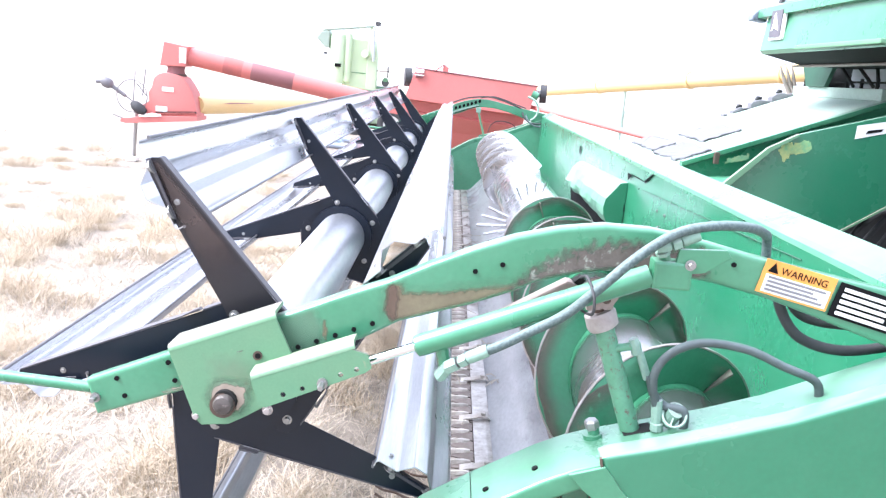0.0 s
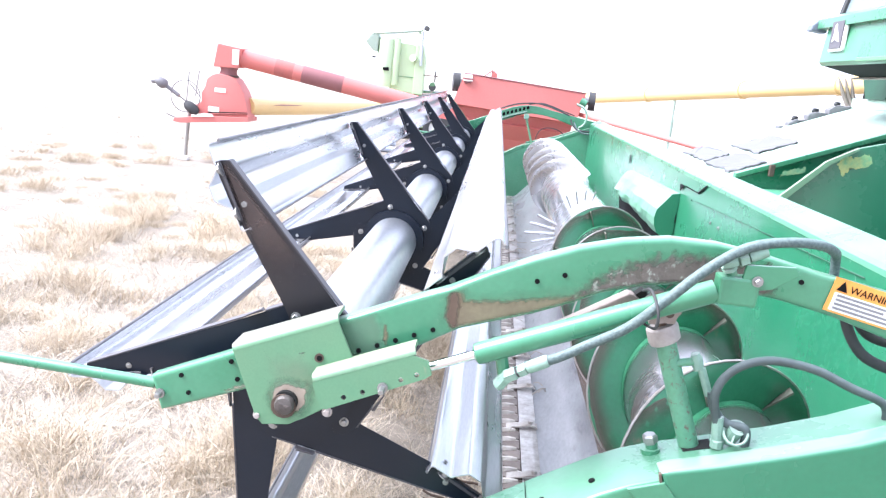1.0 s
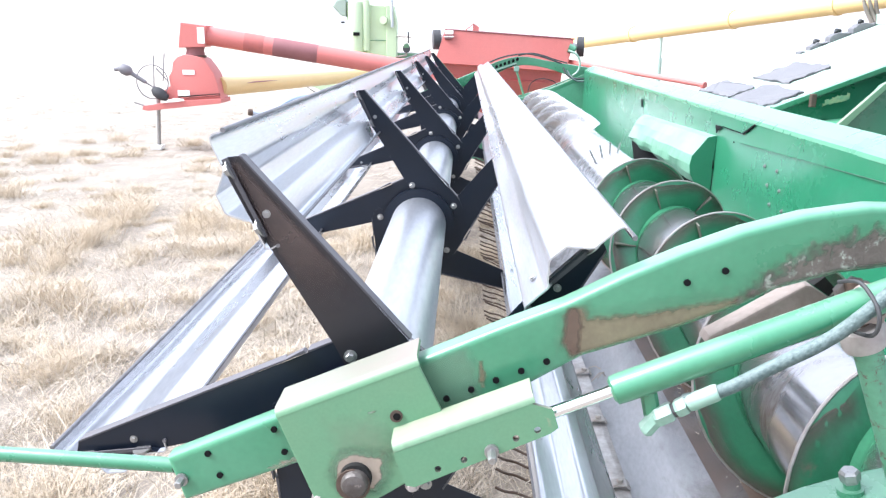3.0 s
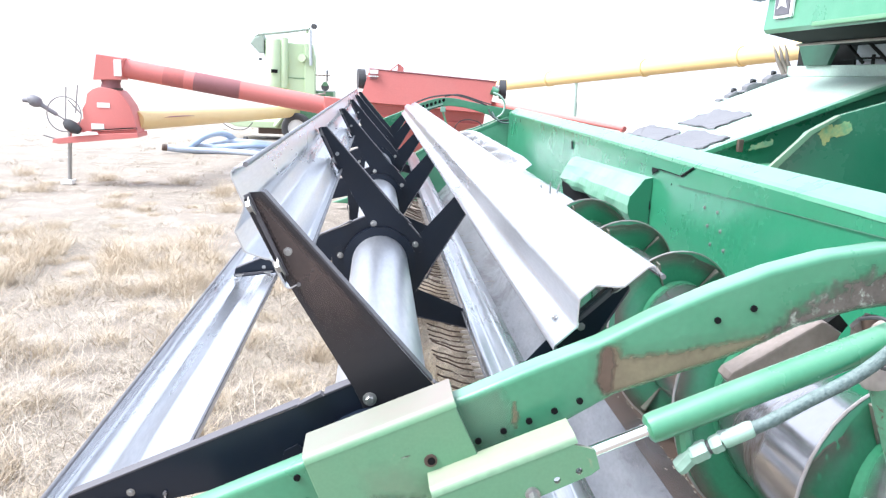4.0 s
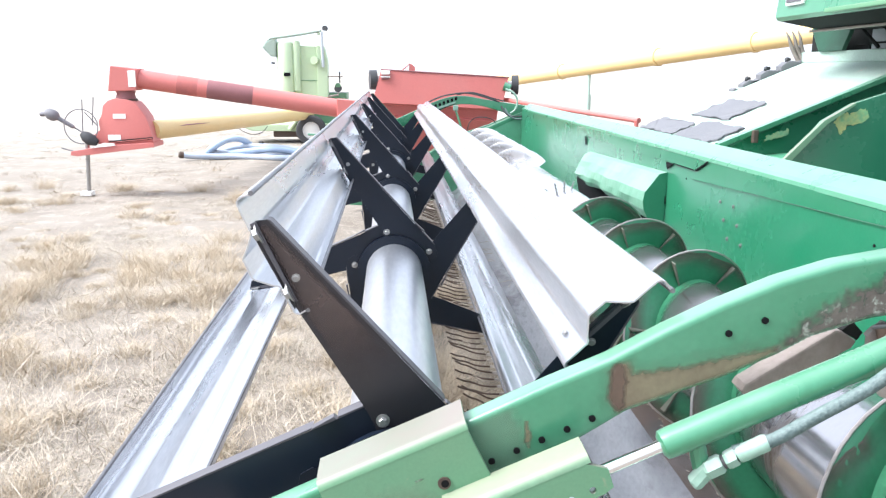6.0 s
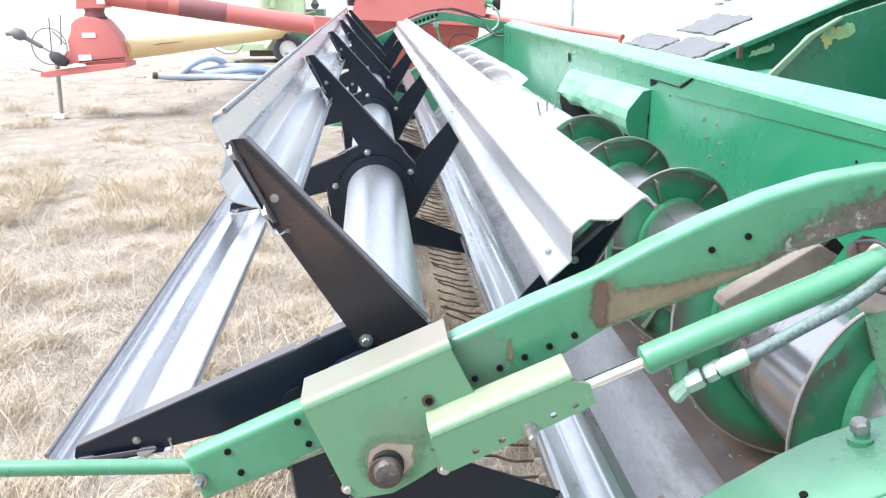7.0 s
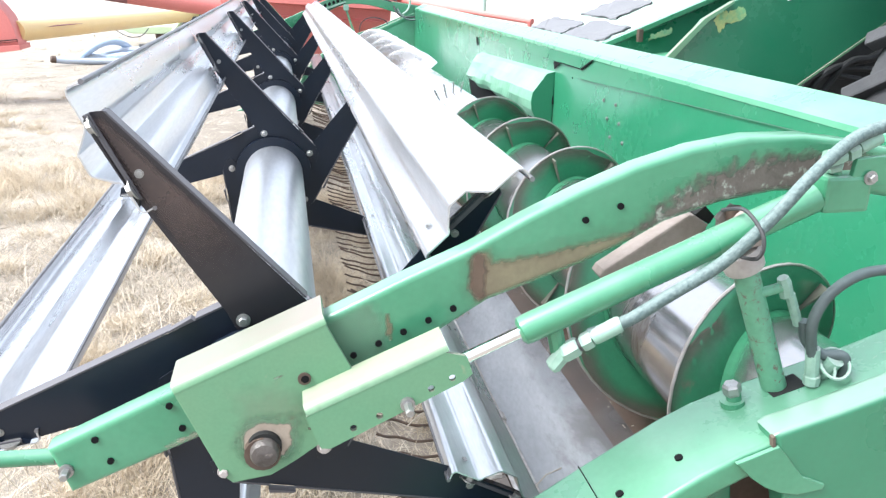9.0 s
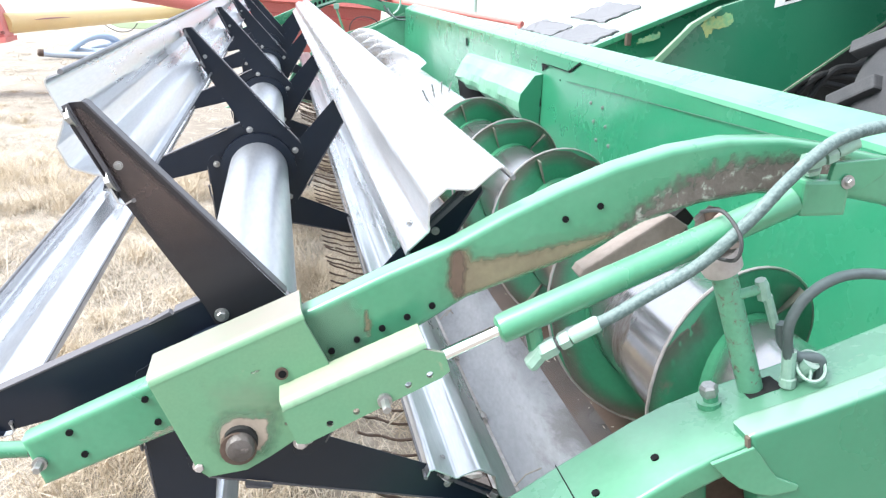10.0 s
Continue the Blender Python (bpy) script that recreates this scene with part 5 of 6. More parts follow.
word = new("warning_word", txt)
word.data.materials.append(INK_SHADE)
word.matrix_basis = tilt @ Matrix.Translation((-0.040, -0.0014, 0.0115)) @ Matrix.Rotation(radians(90), 4, 'X')
hang(word, label)
label2 = thing("warning_label", (1.14, -0.128, 1.26), "black and white safety label beside the orange one", "label")
tilt = Matrix.Translation((1.145, -0.1275, 1.262)) @ turn_y(-13)
label = label2
on_label("black_sheet", plate(-0.062, 0.075, -0.036, 0.036), INK_SHADE)
for i in range(5):
    on_label("text_bar", plate(-0.050, 0.066 - 0.015 * (i % 2), -0.030 + 0.0125 * i, -0.0225 + 0.0125 * i, -0.0009), WHITE)

# ---- feeder house and combine ----
feeder = thing("feeder_house", (2.2, 3.9, 0.6), "green sloping feeder house behind the header", "feeder house")
fh = [(1.47, 1.165), (1.60, 1.20), (1.71, 1.222), (2.21, 1.425), (2.74, 1.642), (3.4, 1.90), (3.4, 1.30), (2.4, 0.95), (1.47, 0.85)]
part("body", prism(fh, 3.2, 4.75, 0.01), GREEN_SHADED, feeder)
part("side_plate", prism([(1.50, 1.20), (1.72, 1.205), (1.80, 1.19), (1.975, 1.41), (2.12, 1.495), (2.36, 1.57), (3.3, 1.86), (3.3, 1.605), (2.467, 1.03), (2.2, 0.85), (1.50, 0.8)], 2.60, 2.63, 0.004), GREEN_SHADED, feeder)
part("plate_edge", prism([(2.20, 0.85), (2.467, 1.03), (3.3, 1.605), (3.3, 1.59), (2.475, 1.02), (2.2, 0.835)], 2.592, 2.632, 0.002), GREEN_PALE, feeder)
part("brace", prism([(1.762, 1.206), (1.795, 1.192), (1.988, 1.40), (2.12, 1.49), (2.115, 1.50), (1.968, 1.415)], 2.57, 2.597, 0.002), GREEN_PALE, feeder)
part("top_sheet", prism([(1.50, 1.178), (1.60, 1.206), (1.71, 1.2285), (2.21, 1.4315), (2.74, 1.6485), (3.38, 1.90), (3.38, 1.894), (2.74, 1.642), (2.21, 1.425), (1.71, 1.222), (1.5, 1.168)], 3.225, 4.74), PALE_MINT, feeder, "pale dusty top sheet, sky reflection put into its colour")
part("side_floor", prism([(1.47, 1.165), (1.80, 1.17), (2.1, 1.2), (2.1, 1.18), (1.47, 1.14)], 2.62, 3.2), GREEN_ROUGH, feeder)
part("edge_rail", prism([(1.70, 1.225), (3.4, 1.905), (3.4, 1.935), (1.70, 1.255)], 3.16, 3.22, 0.004), GREEN, feeder)
smear = [(2.06, 1.352), (2.035, 1.40), (2.04, 1.443), (2.078, 1.452), (2.12, 1.45), (2.178, 1.472), (2.20, 1.45), (2.205, 1.42), (2.17, 1.402), (2.13, 1.39), (2.10, 1.392), (2.082, 1.352)]
part("torn_sticker", prism(ragged(smear, 0.012, 6), 2.598, 2.5995), surface("torn_yellow_sticker", (0.42, 0.47, 0.17), 0.7, second=(0.16, 0.38, 0.18), scale=26, amount=1.0, bump=0.1), feeder, "torn yellow sticker remains")
part("torn_sticker", prism(ragged([(1.95, 1.262), (2.08, 1.30), (2.09, 1.335), (1.97, 1.30)], 0.012, 3), 3.156, 3.158), surface("dirty_sticker", (0.22, 0.29, 0.15), 0.8, second=(0.10, 0.26, 0.15), scale=24, amount=1.0, bump=0.1), feeder)
part("latch", box(1.88, 1.91, 3.13, 3.16, 1.26, 1.33, 0.005), DARKSTEEL, feeder)
part("label", prism([(2.42, 1.50), (2.62, 1.555), (2.62, 1.615), (2.42, 1.57)], 2.597, 2.599), WHITE, feeder, "white label with a black mark")
part("label_mark", prism([(2.47, 1.53), (2.55, 1.55), (2.56, 1.565), (2.48, 1.55)], 2.595, 2.5965), INK_SHADE, feeder)


def mat_sheet(x0, y0, w, d, seed):
    """A ragged rubber mat lying on the sloping top."""
    rng = random.Random(seed)
    bm = bmesh.new()
    rim_pts = []
    n = 9
    for i in range(n):
        rim_pts.append((x0 + w * i / n, y0 + rng.uniform(-0.02, 0.02)))
    for i in range(n):
        rim_pts.append((x0 + w + rng.uniform(-0.015, 0.015), y0 + d * i / n))
    for i in range(n):
        rim_pts.append((x0 + w * (1 - i / n), y0 + d + rng.uniform(-0.03, 0.02)))
    for i in range(n):
        rim_pts.append((x0 + rng.uniform(-0.015, 0.015), y0 + d * (1 - i / n)))

    def zz(x):
        return (1.2285 + (x - 1.71) * 0.408 if x > 1.71 else 1.2285 - (1.71 - x) * 0.21) + 0.003
    a = [bm.verts.new((x, y, zz(x) + 0.004 + rng.uniform(0, 0.012))) for x, y in rim_pts]
    b = [bm.verts.new((x, y, zz(x))) for x, y in rim_pts]
    bm.faces.new(a)
    bm.faces.new(b[::-1])
    for i in range(len(a)):
        j = (i + 1) % len(a)
        bm.faces.new((a[i], a[j], b[j], b[i]))
    mat = solid("rubber_mat", bm, MATM, "ragged grey rubber mat on the feeder house top", "rubber mat", "mats on the feeder house")
    path = [(x, y, zz(x) + 0.006) for i, (x, y) in enumerate(rim_pts[:n + 1])]
    part("curled_edge", tube(smooth_path(path, 3), [0.001 + 0.0050 * abs(math.sin(0.13 * i + seed)) ** 6 for i in range(3 * n + 1)], 6), RUBBER, mat, "dark curled edge")
    path = [(x, y, zz(x) + 0.008) for x, y in rim_pts[3 * n:]]
    part("curled_edge", tube(smooth_path(path, 3), [0.001 + 0.005 * abs(math.sin(0.15 * i + 2 * seed)) ** 6 for i in range(3 * n - 2)], 6), RUBBER, mat)
    return mat


mat_sheet(2.00, 3.77, 0.25, 0.60, 1)
mat_sheet(1.72, 3.36, 0.21, 0.615, 2)
mat_sheet(1.725, 4.03, 0.17, 0.66, 3)

chain = thing("rubber_flap", (2.6, 4.72, 1.6), "row of curled black rubber flaps along the feeder top", "rubber flap")
for xa, xb, h, curl in ((2.395, 2.435, 0.02, 0), (2.462, 2.585, 0.035, 0.05), (2.592, 2.735, 0.052, 0.06), (2.742, 2.895, 0.055, 0.05)):
    out = []
    for k in range(9):
        q = k / 8
        x = xa + (xb - xa) * q
        out.append((x, 1.228 + (x - 1.71) * 0.407 + h * (0.45 + 0.55 * math.sin(math.pi * min(1, q + 0.18))) + 0.009 * noise.noise(Vector((x * 38, h * 90, 0)))))
    out += [(xb, 1.226 + (xb - 1.71) * 0.407), (xa, 1.226 + (xa - 1.71) * 0.407)]
    flap = part("flap", prism(out, 4.64, 4.73, 0.012), MATM, chain, smooth=True)
    if curl:
        xm = xa + 0.4 * (xb - xa)
        zm = 1.228 + (xm - 1.71) * 0.407 + h
        part("curl", tube([(xm - 0.02, 4.66, zm), (xm, 4.69, zm + 0.012), (xm + curl * 0.6, 4.71, zm + 0.012)], [0.008, 0.016, 0.012], 8), RUBBER, flap, smooth=True)

PALEBLUE = surface("blue_grey_plastic", (0.16, 0.18, 0.23), 0.5, second=(0.12, 0.135, 0.17), scale=6, bump=0.05)
# strut green darkened, the shade under the cab put into the colour
STRUT_SHADE = surface("shade_dark_green", (0.018, 0.075, 0.045), 0.55, second=(0.03, 0.055, 0.04), scale=5, bump=0.1)
PALEGREY = surface("pale_grey_panel", (0.46, 0.50, 0.52), 0.6, second=(0.36, 0.40, 0.42), scale=5, bump=0.05)
CABGLASS = surface("cab_glass", (0.16, 0.20, 0.23), 0.08, second=(0.20, 0.24, 0.26), scale=1.5, bump=0.0, rough_var=0.03, grain_by=0.02)
combine = thing("combine", (3.6, 4.2, GZ), "green combine with its cab front over the feeder house", "combine harvester")
part("cab_front", prism([(2.34, 1.985), (2.36, 1.962), (3.0, 1.97), (5.2, 2.0), (5.2, 2.24), (2.36, 2.215)], 2.28, 3.97, 0.02, segs=3), GREEN, combine, smooth=True)
part("cab_ledge", prism([(2.325, 2.205), (2.325, 2.262), (2.36, 2.285), (5.2, 2.31), (5.2, 2.22), (2.36, 2.2)], 2.26, 4.09, 0.012, segs=3), GREEN, combine, "rounded ledge under the windscreen", smooth=True)
part("windscreen", prism([(2.42, 2.28), (5.1, 2.30), (5.1, 3.3), (2.62, 3.3)], 2.33, 3.93, 0.02), CABGLASS, combine, "pale reflecting cab glass")
part("cab_roof", box(2.45, 5.2, 2.23, 4.05, 3.3, 3.42, 0.03), GREEN, combine)
for py in (2.30, 3.90):
    part("cab_pillar", prism([(2.40, 2.28), (2.45, 2.28), (2.66, 3.3), (2.60, 3.3)], py, py + 0.05, 0.006), RUBBER, combine)
part("step_plate", box(2.30, 2.37, 2.3, 3.3, 1.97, 1.995, 0.006), GREEN_PALE, combine)
# shade below the cab is given by the near-black colour
part("cab_underside", prism([(2.37, 1.962), (2.62, 1.915), (5.0, 1.93), (5.0, 1.985), (2.37, 1.972)], 2.32, 3.95, 0.005), SHADE_BLACK, combine)
part("sill_beam", box(2.905, 2.965, 3.35, 4.70, 1.716, 1.790, 0.006), PALE_MINT, combine, "pale dusty sill beam")
part("guard_bar", box(2.90, 2.92, 3.3, 3.98, 1.822, 1.834), SHADE_BLACK, combine)
for gy in (3.42, 3.62, 3.82):
    part("guard_post", box(2.90, 2.915, gy, gy + 0.018, 1.79, 1.85), SHADE_BLACK, combine)
part("floor_front", box(2.99, 3.05, 3.3, 4.7, 1.70, 1.96), SHADE_BLACK, combine)
# added dark panel, gives the shade of the hollow below the feeder
part("axle_frame", box(2.32, 3.6, 2.80, 2.86, 0.35, 1.42, 0.01), RUBBER, combine, "added dark panel for the shaded hollow under the feeder")
for k in range(4):
    part("hose", tube(smooth_path([(2.35 + 0.1 * k, 2.78, 0.7), (2.5 + 0.12 * k, 2.70, 1.0 + 0.05 * k), (2.75 + 0.1 * k, 2.72, 1.12 + 0.03 * k), (3.2, 2.76, 1.05 + 0.08 * k)]), 0.018, 8), RUBBER, combine, smooth=True)
part("chassis", box(3.45, 6.5, 3.3, 5.2, 0.7, 1.95, 0.02), RUBBER, combine)
part("rail", tube([(2.60, 4.0, 1.905), (2.60, 2.35, 1.907)], 0.009, 10), LINKM, combine)
# added pale panel in place of the bright view through the opening
part("back_panel", box(2.978, 2.986, 3.3, 3.93, 1.795, 1.95), PALEGREY, combine, "added pale panel for the bright background between the struts")
strut_bm = bmesh.new()
prism([(4.0, 1.95), (4.52, 1.95), (4.40, 1.79), (4.10, 1.79)], 0.0, 0.03, 0.004, strut_bm)
for v in strut_bm.verts:
    v.co = Vector((2.88 + v.co.y, v.co.x, v.co.z))
part("strut", strut_bm, STRUT_SHADE, combine)
for k in range(4):
    part("strut", tube([(2.89, 3.92 - 0.24 * k, 1.93), (2.90, 3.72 - 0.16 * k - 0.1 * (k % 2), 1.80)], 0.011, 6), SHADE_BLACK, combine)
INKGREY = surface("dark_emblem", (0.10, 0.095, 0.11), 0.5, bump=0.02)
emb = part("emblem", box(2.328, 2.348, 3.600, 3.820, 2.045, 2.250, 0.018), WHITE, combine, "pale rimmed rounded emblem plate")
part("emblem_field", box(2.321, 2.3275, 3.620, 3.800, 2.062, 2.233, 0.003), INKGREY, emb)
part("emblem_mark", prism([(3.65, 2.10), (3.675, 2.15), (3.70, 2.175), (3.72, 2.215), (3.745, 2.20), (3.74, 2.15), (3.765, 2.10), (3.72, 2.12)], 2.318, 2.3205), WHITE, emb, "plain white mark")
bpy.data.objects["emblem_mark"].matrix_basis = Matrix(((0, 1, 0, 0), (1, 0, 0, 0), (0, 0, 1, 0), (0, 0, 0, 1)))
hang(bpy.data.objects["emblem_mark"], emb)
part("work_lamp", prism([(2.285, 2.192), (2.292, 2.225), (2.325, 2.258), (2.37, 2.256), (2.395, 2.190), (2.385, 2.180)], 4.06, 4.16, 0.01), PALEBLUE, combine, "blue-grey work lamp beside the cab")
for k in range(3):
    part("hose", tube([(2.775 + 0.044 * k, 4.68, 1.935 + 0.006 * k), (2.79 + 0.044 * k, 4.67, 1.90), (2.835 + 0.036 * k, 4.69, 1.82), (2.885 + 0.032 * k, 4.68, 1.725)], [0.004, 0.010, 0.016, 0.015], 8), LINKM, combine, "dusty grey-brown hose", smooth=True)


def tyre(name, at, radius, width, parent, lugs=0, hubmat=None):
    """A tyre with its axle along x or y given by the parent's use: axle along y."""
    x, y, z = at
    bm = bmesh.new()
    prof = [(radius * 0.58, -width * 0.42), (radius * 0.8, -width * 0.5), (radius * 0.95, -width * 0.44), (radius, -width * 0.25), (radius, width * 0.25), (radius * 0.95, width * 0.44), (radius * 0.8, width * 0.5), (radius * 0.58, width * 0.42)]
    seg = 40
    rows = [[bm.verts.new((x + r * math.cos(2 * math.pi * k / seg), y + w, z + r * math.sin(2 * math.pi * k / seg))) for r, w in prof] for k in range(seg)]
    for k in range(seg):
        a, b = rows[k], rows[(k + 1) % seg]
        for i in range(len(prof)):
            j = (i + 1) % len(prof)
            bm.faces.new((a[i], a[j], b[j], b[i]))
    wheel = part("wheel", disc((x, y, z), (0, 1, 0), radius * 0.58, width * 0.5, 28), hubmat or YELLOW, parent)
    part("tyre", bm, TYRE, wheel, smooth=True)
    if lugs:
        lug = mesh_of("lug", box(-0.035, 0.035, -width * 0.26, width * 0.26, -0.035, 0.035, 0.012), TYRE)
    for k in range(lugs):
        a = 2 * math.pi * k / lugs
        for sgn in (-1, 1):
            piece("lug", lug, Matrix.Translation((x, y, z)) @ Matrix.Rotation(-a - sgn * 0.06, 4, 'Y') @ Matrix.Translation((radius + 0.01, sgn * width * 0.26, 0)) @ Matrix.Rotation(sgn * 0.5, 4, 'X'), wheel)
    return wheel


tyre("wheel", (3.36, 1.85, GZ + 0.88), 0.88, 0.55, combine, 22, GREEN)

# ---- grain auger behind ----
PTOGREY = surface("faded_grey_plastic", (0.17, 0.165, 0.18), 0.6, second=(0.11, 0.105, 0.11), scale=12, bump=0.15)
gauger = thing("grain_auger", (0.6, 9.6, GZ), "yellow grain auger with a red swing hopper and gearbox", "grain auger")
def swing_hopper():
    """Sloping front face over a recessed lower trough, wider at the top."""
    left = [(-0.235, 9.40, 1.675), (-0.36, 9.36, 1.262), (-0.31, 9.50, 1.238), (-0.31, 9.52, 1.105), (-0.31, 9.45, 1.085), (-0.29, 9.74, 0.86), (-0.2, 9.9, 0.58), (-0.2, 10.5, 0.58), (-0.235, 10.6, 1.66)]
    right = [(1.42, 9.40, 1.580), (1.33, 9.36, 1.170), (1.30, 9.50, 1.150), (1.29, 9.52, 1.03), (1.29, 9.45, 1.01), (1.26, 9.74, 0.80), (1.15, 9.9, 0.58), (1.15, 10.5, 0.58), (1.42, 10.6, 1.565)]
    bm = bmesh.new()
    rows = []
    for i in range(13):
        q = i / 12
        row = []
        for a, b in zip(left, right):
            p = Vector(a).lerp(Vector(b), q)
            p.y += 0.008 * noise.noise(Vector((p.x * 2.2, p.z * 2.5, 4)))
            row.append(bm.verts.new(p))
        rows.append(row)
    for a, b in zip(rows, rows[1:]):
        for k in range(len(a)):
            j = (k + 1) % len(a)
            bm.faces.new((a[k], b[k], b[j], a[j]))
    bm.faces.new(rows[0])
    bm.faces.new(rows[-1][::-1])
    bmesh.ops.recalc_face_normals(bm, faces=bm.faces)
    return bm


hopper = part("hopper", swing_hopper(), REDP, gauger, "red sheet steel swing hopper")
part("top_rim", tube([(-0.24, 9.398, 1.677), (1.43, 9.398, 1.581)], 0.009, 6), REDDARK, hopper, "dark top rim")
part("lift_rod", tube([(0.02, 9.40, 1.66), (0.135, 9.41, 1.755)], 0.009, 6), REDP, hopper)
part("lift_plate", prism([(0.12, 1.650), (0.125, 1.74), (0.15, 1.748), (0.20, 1.71), (0.20, 1.645)], 9.41, 9.425, 0.003), REDP, hopper)
part("wheel_bracket", box(-0.235, -0.125, 9.36, 9.394, 1.615, 1.665, 0.004), WHITE, hopper, "pale bracket by the wheel")
part("bracket_slot", box(-0.235, -0.135, 9.355, 9.39, 1.55, 1.612, 0.004), REDDARK, hopper)
part("bracket_bar", box(-0.25, -0.12, 9.345, 9.354, 1.578, 1.592), WHITE, hopper)
part("inlet_boot", prism([(-0.82, 1.30), (-0.50, 1.275), (-0.30, 1.235), (-0.30, 1.02), (-0.82, 1.06)], 9.44, 9.72, 0.01), REDP, hopper)
w1 = part("hopper_wheel", disc((-0.345, 9.5, 1.545), (1, 0.15, 0), 0.125, 0.09, 24), TYRE, gauger, smooth=True)
part("wheel_disc", disc((-0.285, 9.5, 1.545), (1, 0.15, 0), 0.06, 0.07, 16), WHITE, w1)
part("wheel_arm", prism([(-0.29, 1.60), (-0.24, 1.60), (-0.28, 1.40), (-0.38, 1.31), (-0.42, 1.33), (-0.31, 1.42)], 9.42, 9.45, 0.004), WHITE, w1, "pale curved wheel arm")
w2 = part("hopper_wheel", disc((1.52, 9.5, 1.485), (1, -0.1, 0), 0.125, 0.09, 24), TYRE, gauger, smooth=True)
part("wheel_disc", disc((1.45, 9.5, 1.485), (1, 0, 0), 0.05, 0.08, 16), WHITE, w2)
part("hydraulic_motor", tube([(1.36, 9.38, 1.47), (1.44, 9.36, 1.44)], [0.06, 0.05], 12), GREEN, gauger, "small green hydraulic motor", smooth=True)
p0, p1 = Vector((-3.30, 9.35, 1.553)), Vector((-0.74, 9.6, 1.165))
part("cross_tube", tube([p0, p1], 0.118, 24), REDP, gauger, smooth=True)
for a, b, r in ((0.18, 0.285, 0.1186), (0.325, 0.55, 0.1192)):
    part("stain_band", tube([p0.lerp(p1, a), p0.lerp(p1, a + 0.012), p0.lerp(p1, b - 0.006), p0.lerp(p1, b)], [0.1175, r, r, 0.1175], 24), REDDARK if a > 0.3 else REDDULL, gauger, "dark weather stain on the red tube", smooth=True)
GS = Vector((-0.085, 0, 0.035))        # set of the gearbox on its stand


def set_at(bm):
    bmesh.ops.translate(bm, verts=bm.verts, vec=GS)
    return bm


part("elbow_box", set_at(prism([(-3.501, 1.676), (-3.17, 1.638), (-3.21, 1.376), (-3.55, 1.364)], 9.2, 9.5, 0.01)), REDP, gauger)
part("neck", set_at(tube([(-3.375, 9.34, 1.37), (-3.375, 9.34, 1.33), (-3.38, 9.34, 1.24)], [0.125, 0.11, 0.135], 20)), REDDARK, gauger, "stained red neck", smooth=True)
part("neck_clamp", set_at(tube([(-3.375, 9.34, 1.272), (-3.375, 9.34, 1.245)], 0.14, 20)), DARKSTEEL, gauger)
part("elbow_plate", set_at(box(-3.29, -3.20, 9.19, 9.2, 1.42, 1.62)), WHITE, gauger)
part("gearbox_housing", set_at(prism([(-3.624, 1.19), (-3.56, 1.25), (-3.481, 1.279), (-3.33, 1.265), (-3.236, 1.234), (-3.17, 1.15), (-3.106, 1.049), (-3.065, 0.92), (-3.045, 0.80), (-3.03, 0.715), (-3.575, 0.70), (-3.774, 0.72), (-3.77, 0.822), (-3.682, 0.888), (-3.69, 1.0), (-3.645, 1.08)], 9.18, 9.52, 0.012)), REDP, gauger, smooth=True)
part("slot", set_at(prism([(-3.58, 0.752), (-3.04, 0.80), (-3.035, 0.772), (-3.575, 0.722)], 9.165, 9.179)), SHADE_BLACK, gauger, "dark sheet for the shaded slot over the skid")
part("slot_rim", set_at(prism([(-3.56, 0.738), (-3.04, 0.787), (-3.039, 0.779), (-3.56, 0.729)], 9.150, 9.164)), REDP, gauger)
for z0, z1 in ((1.03, 1.09), (0.76, 0.83)):
    part("label", set_at(box(-3.505 - (0.08 if z0 < 1 else 0), -3.35 - (0.08 if z0 < 1 else 0), 9.172, 9.176, z0, z1)), WHITE, gauger)
part("end_plate", set_at(prism([(-3.80, 0.665), (-3.62, 0.735), (-3.50, 0.728), (-3.48, 0.700)], 9.10, 9.115)), WHITE, gauger, "pale plate over the skid")
part("base_plate", prism([(-4.13, 0.615), (-4.05, 0.600), (-3.098, 0.712), (-3.098, 0.768), (-3.66, 0.735), (-4.12, 0.660)], 9.12, 9.56, 0.004), REDP, gauger)
part("skid_tip", tube([(-4.12, 9.3, 0.64), (-4.22, 9.3, 0.665), (-4.30, 9.3, 0.69)], 0.009, 6), PTOGREY, gauger)
jack = part("jack_stand", tube([(-3.975, 9.3, 0.80), (-4.01, 9.3, 0.13)], 0.026, 10), BOLT, gauger, "galvanised jack post")
part("jack_foot", box(-4.10, -3.96, 9.23, 9.37, GZ, 0.135, 0.005), WHITE, jack)
pto = part("drive_shaft", tube([(-3.93, 9.25, 0.83), (-4.03, 9.25, 0.905), (-4.10, 9.25, 0.95), (-4.11, 9.25, 0.957), (-4.30, 9.25, 1.075)], [0.010, 0.010, 0.010, 0.026, 0.030], 10), PTOGREY, gauger, "grey drive shaft with a flared joint")
part("shaft_cone", tube([(-4.28, 9.25, 1.065), (-4.31, 9.25, 1.085), (-4.34, 9.25, 1.10), (-4.40, 9.25, 1.125), (-4.43, 9.25, 1.125), (-4.44, 9.25, 1.12), (-4.50, 9.25, 1.115)], [0.028, 0.062, 0.072, 0.070, 0.05, 0.034, 0.028], 14), PTOGREY, pto, smooth=True)
part("joint", tube([(-3.98, 9.15, 0.885), (-3.94, 9.15, 0.85), (-3.87, 9.15, 0.80), (-3.80, 9.15, 0.765)], [0.035, 0.068, 0.075, 0.04], 12), TYRE, pto, smooth=True)
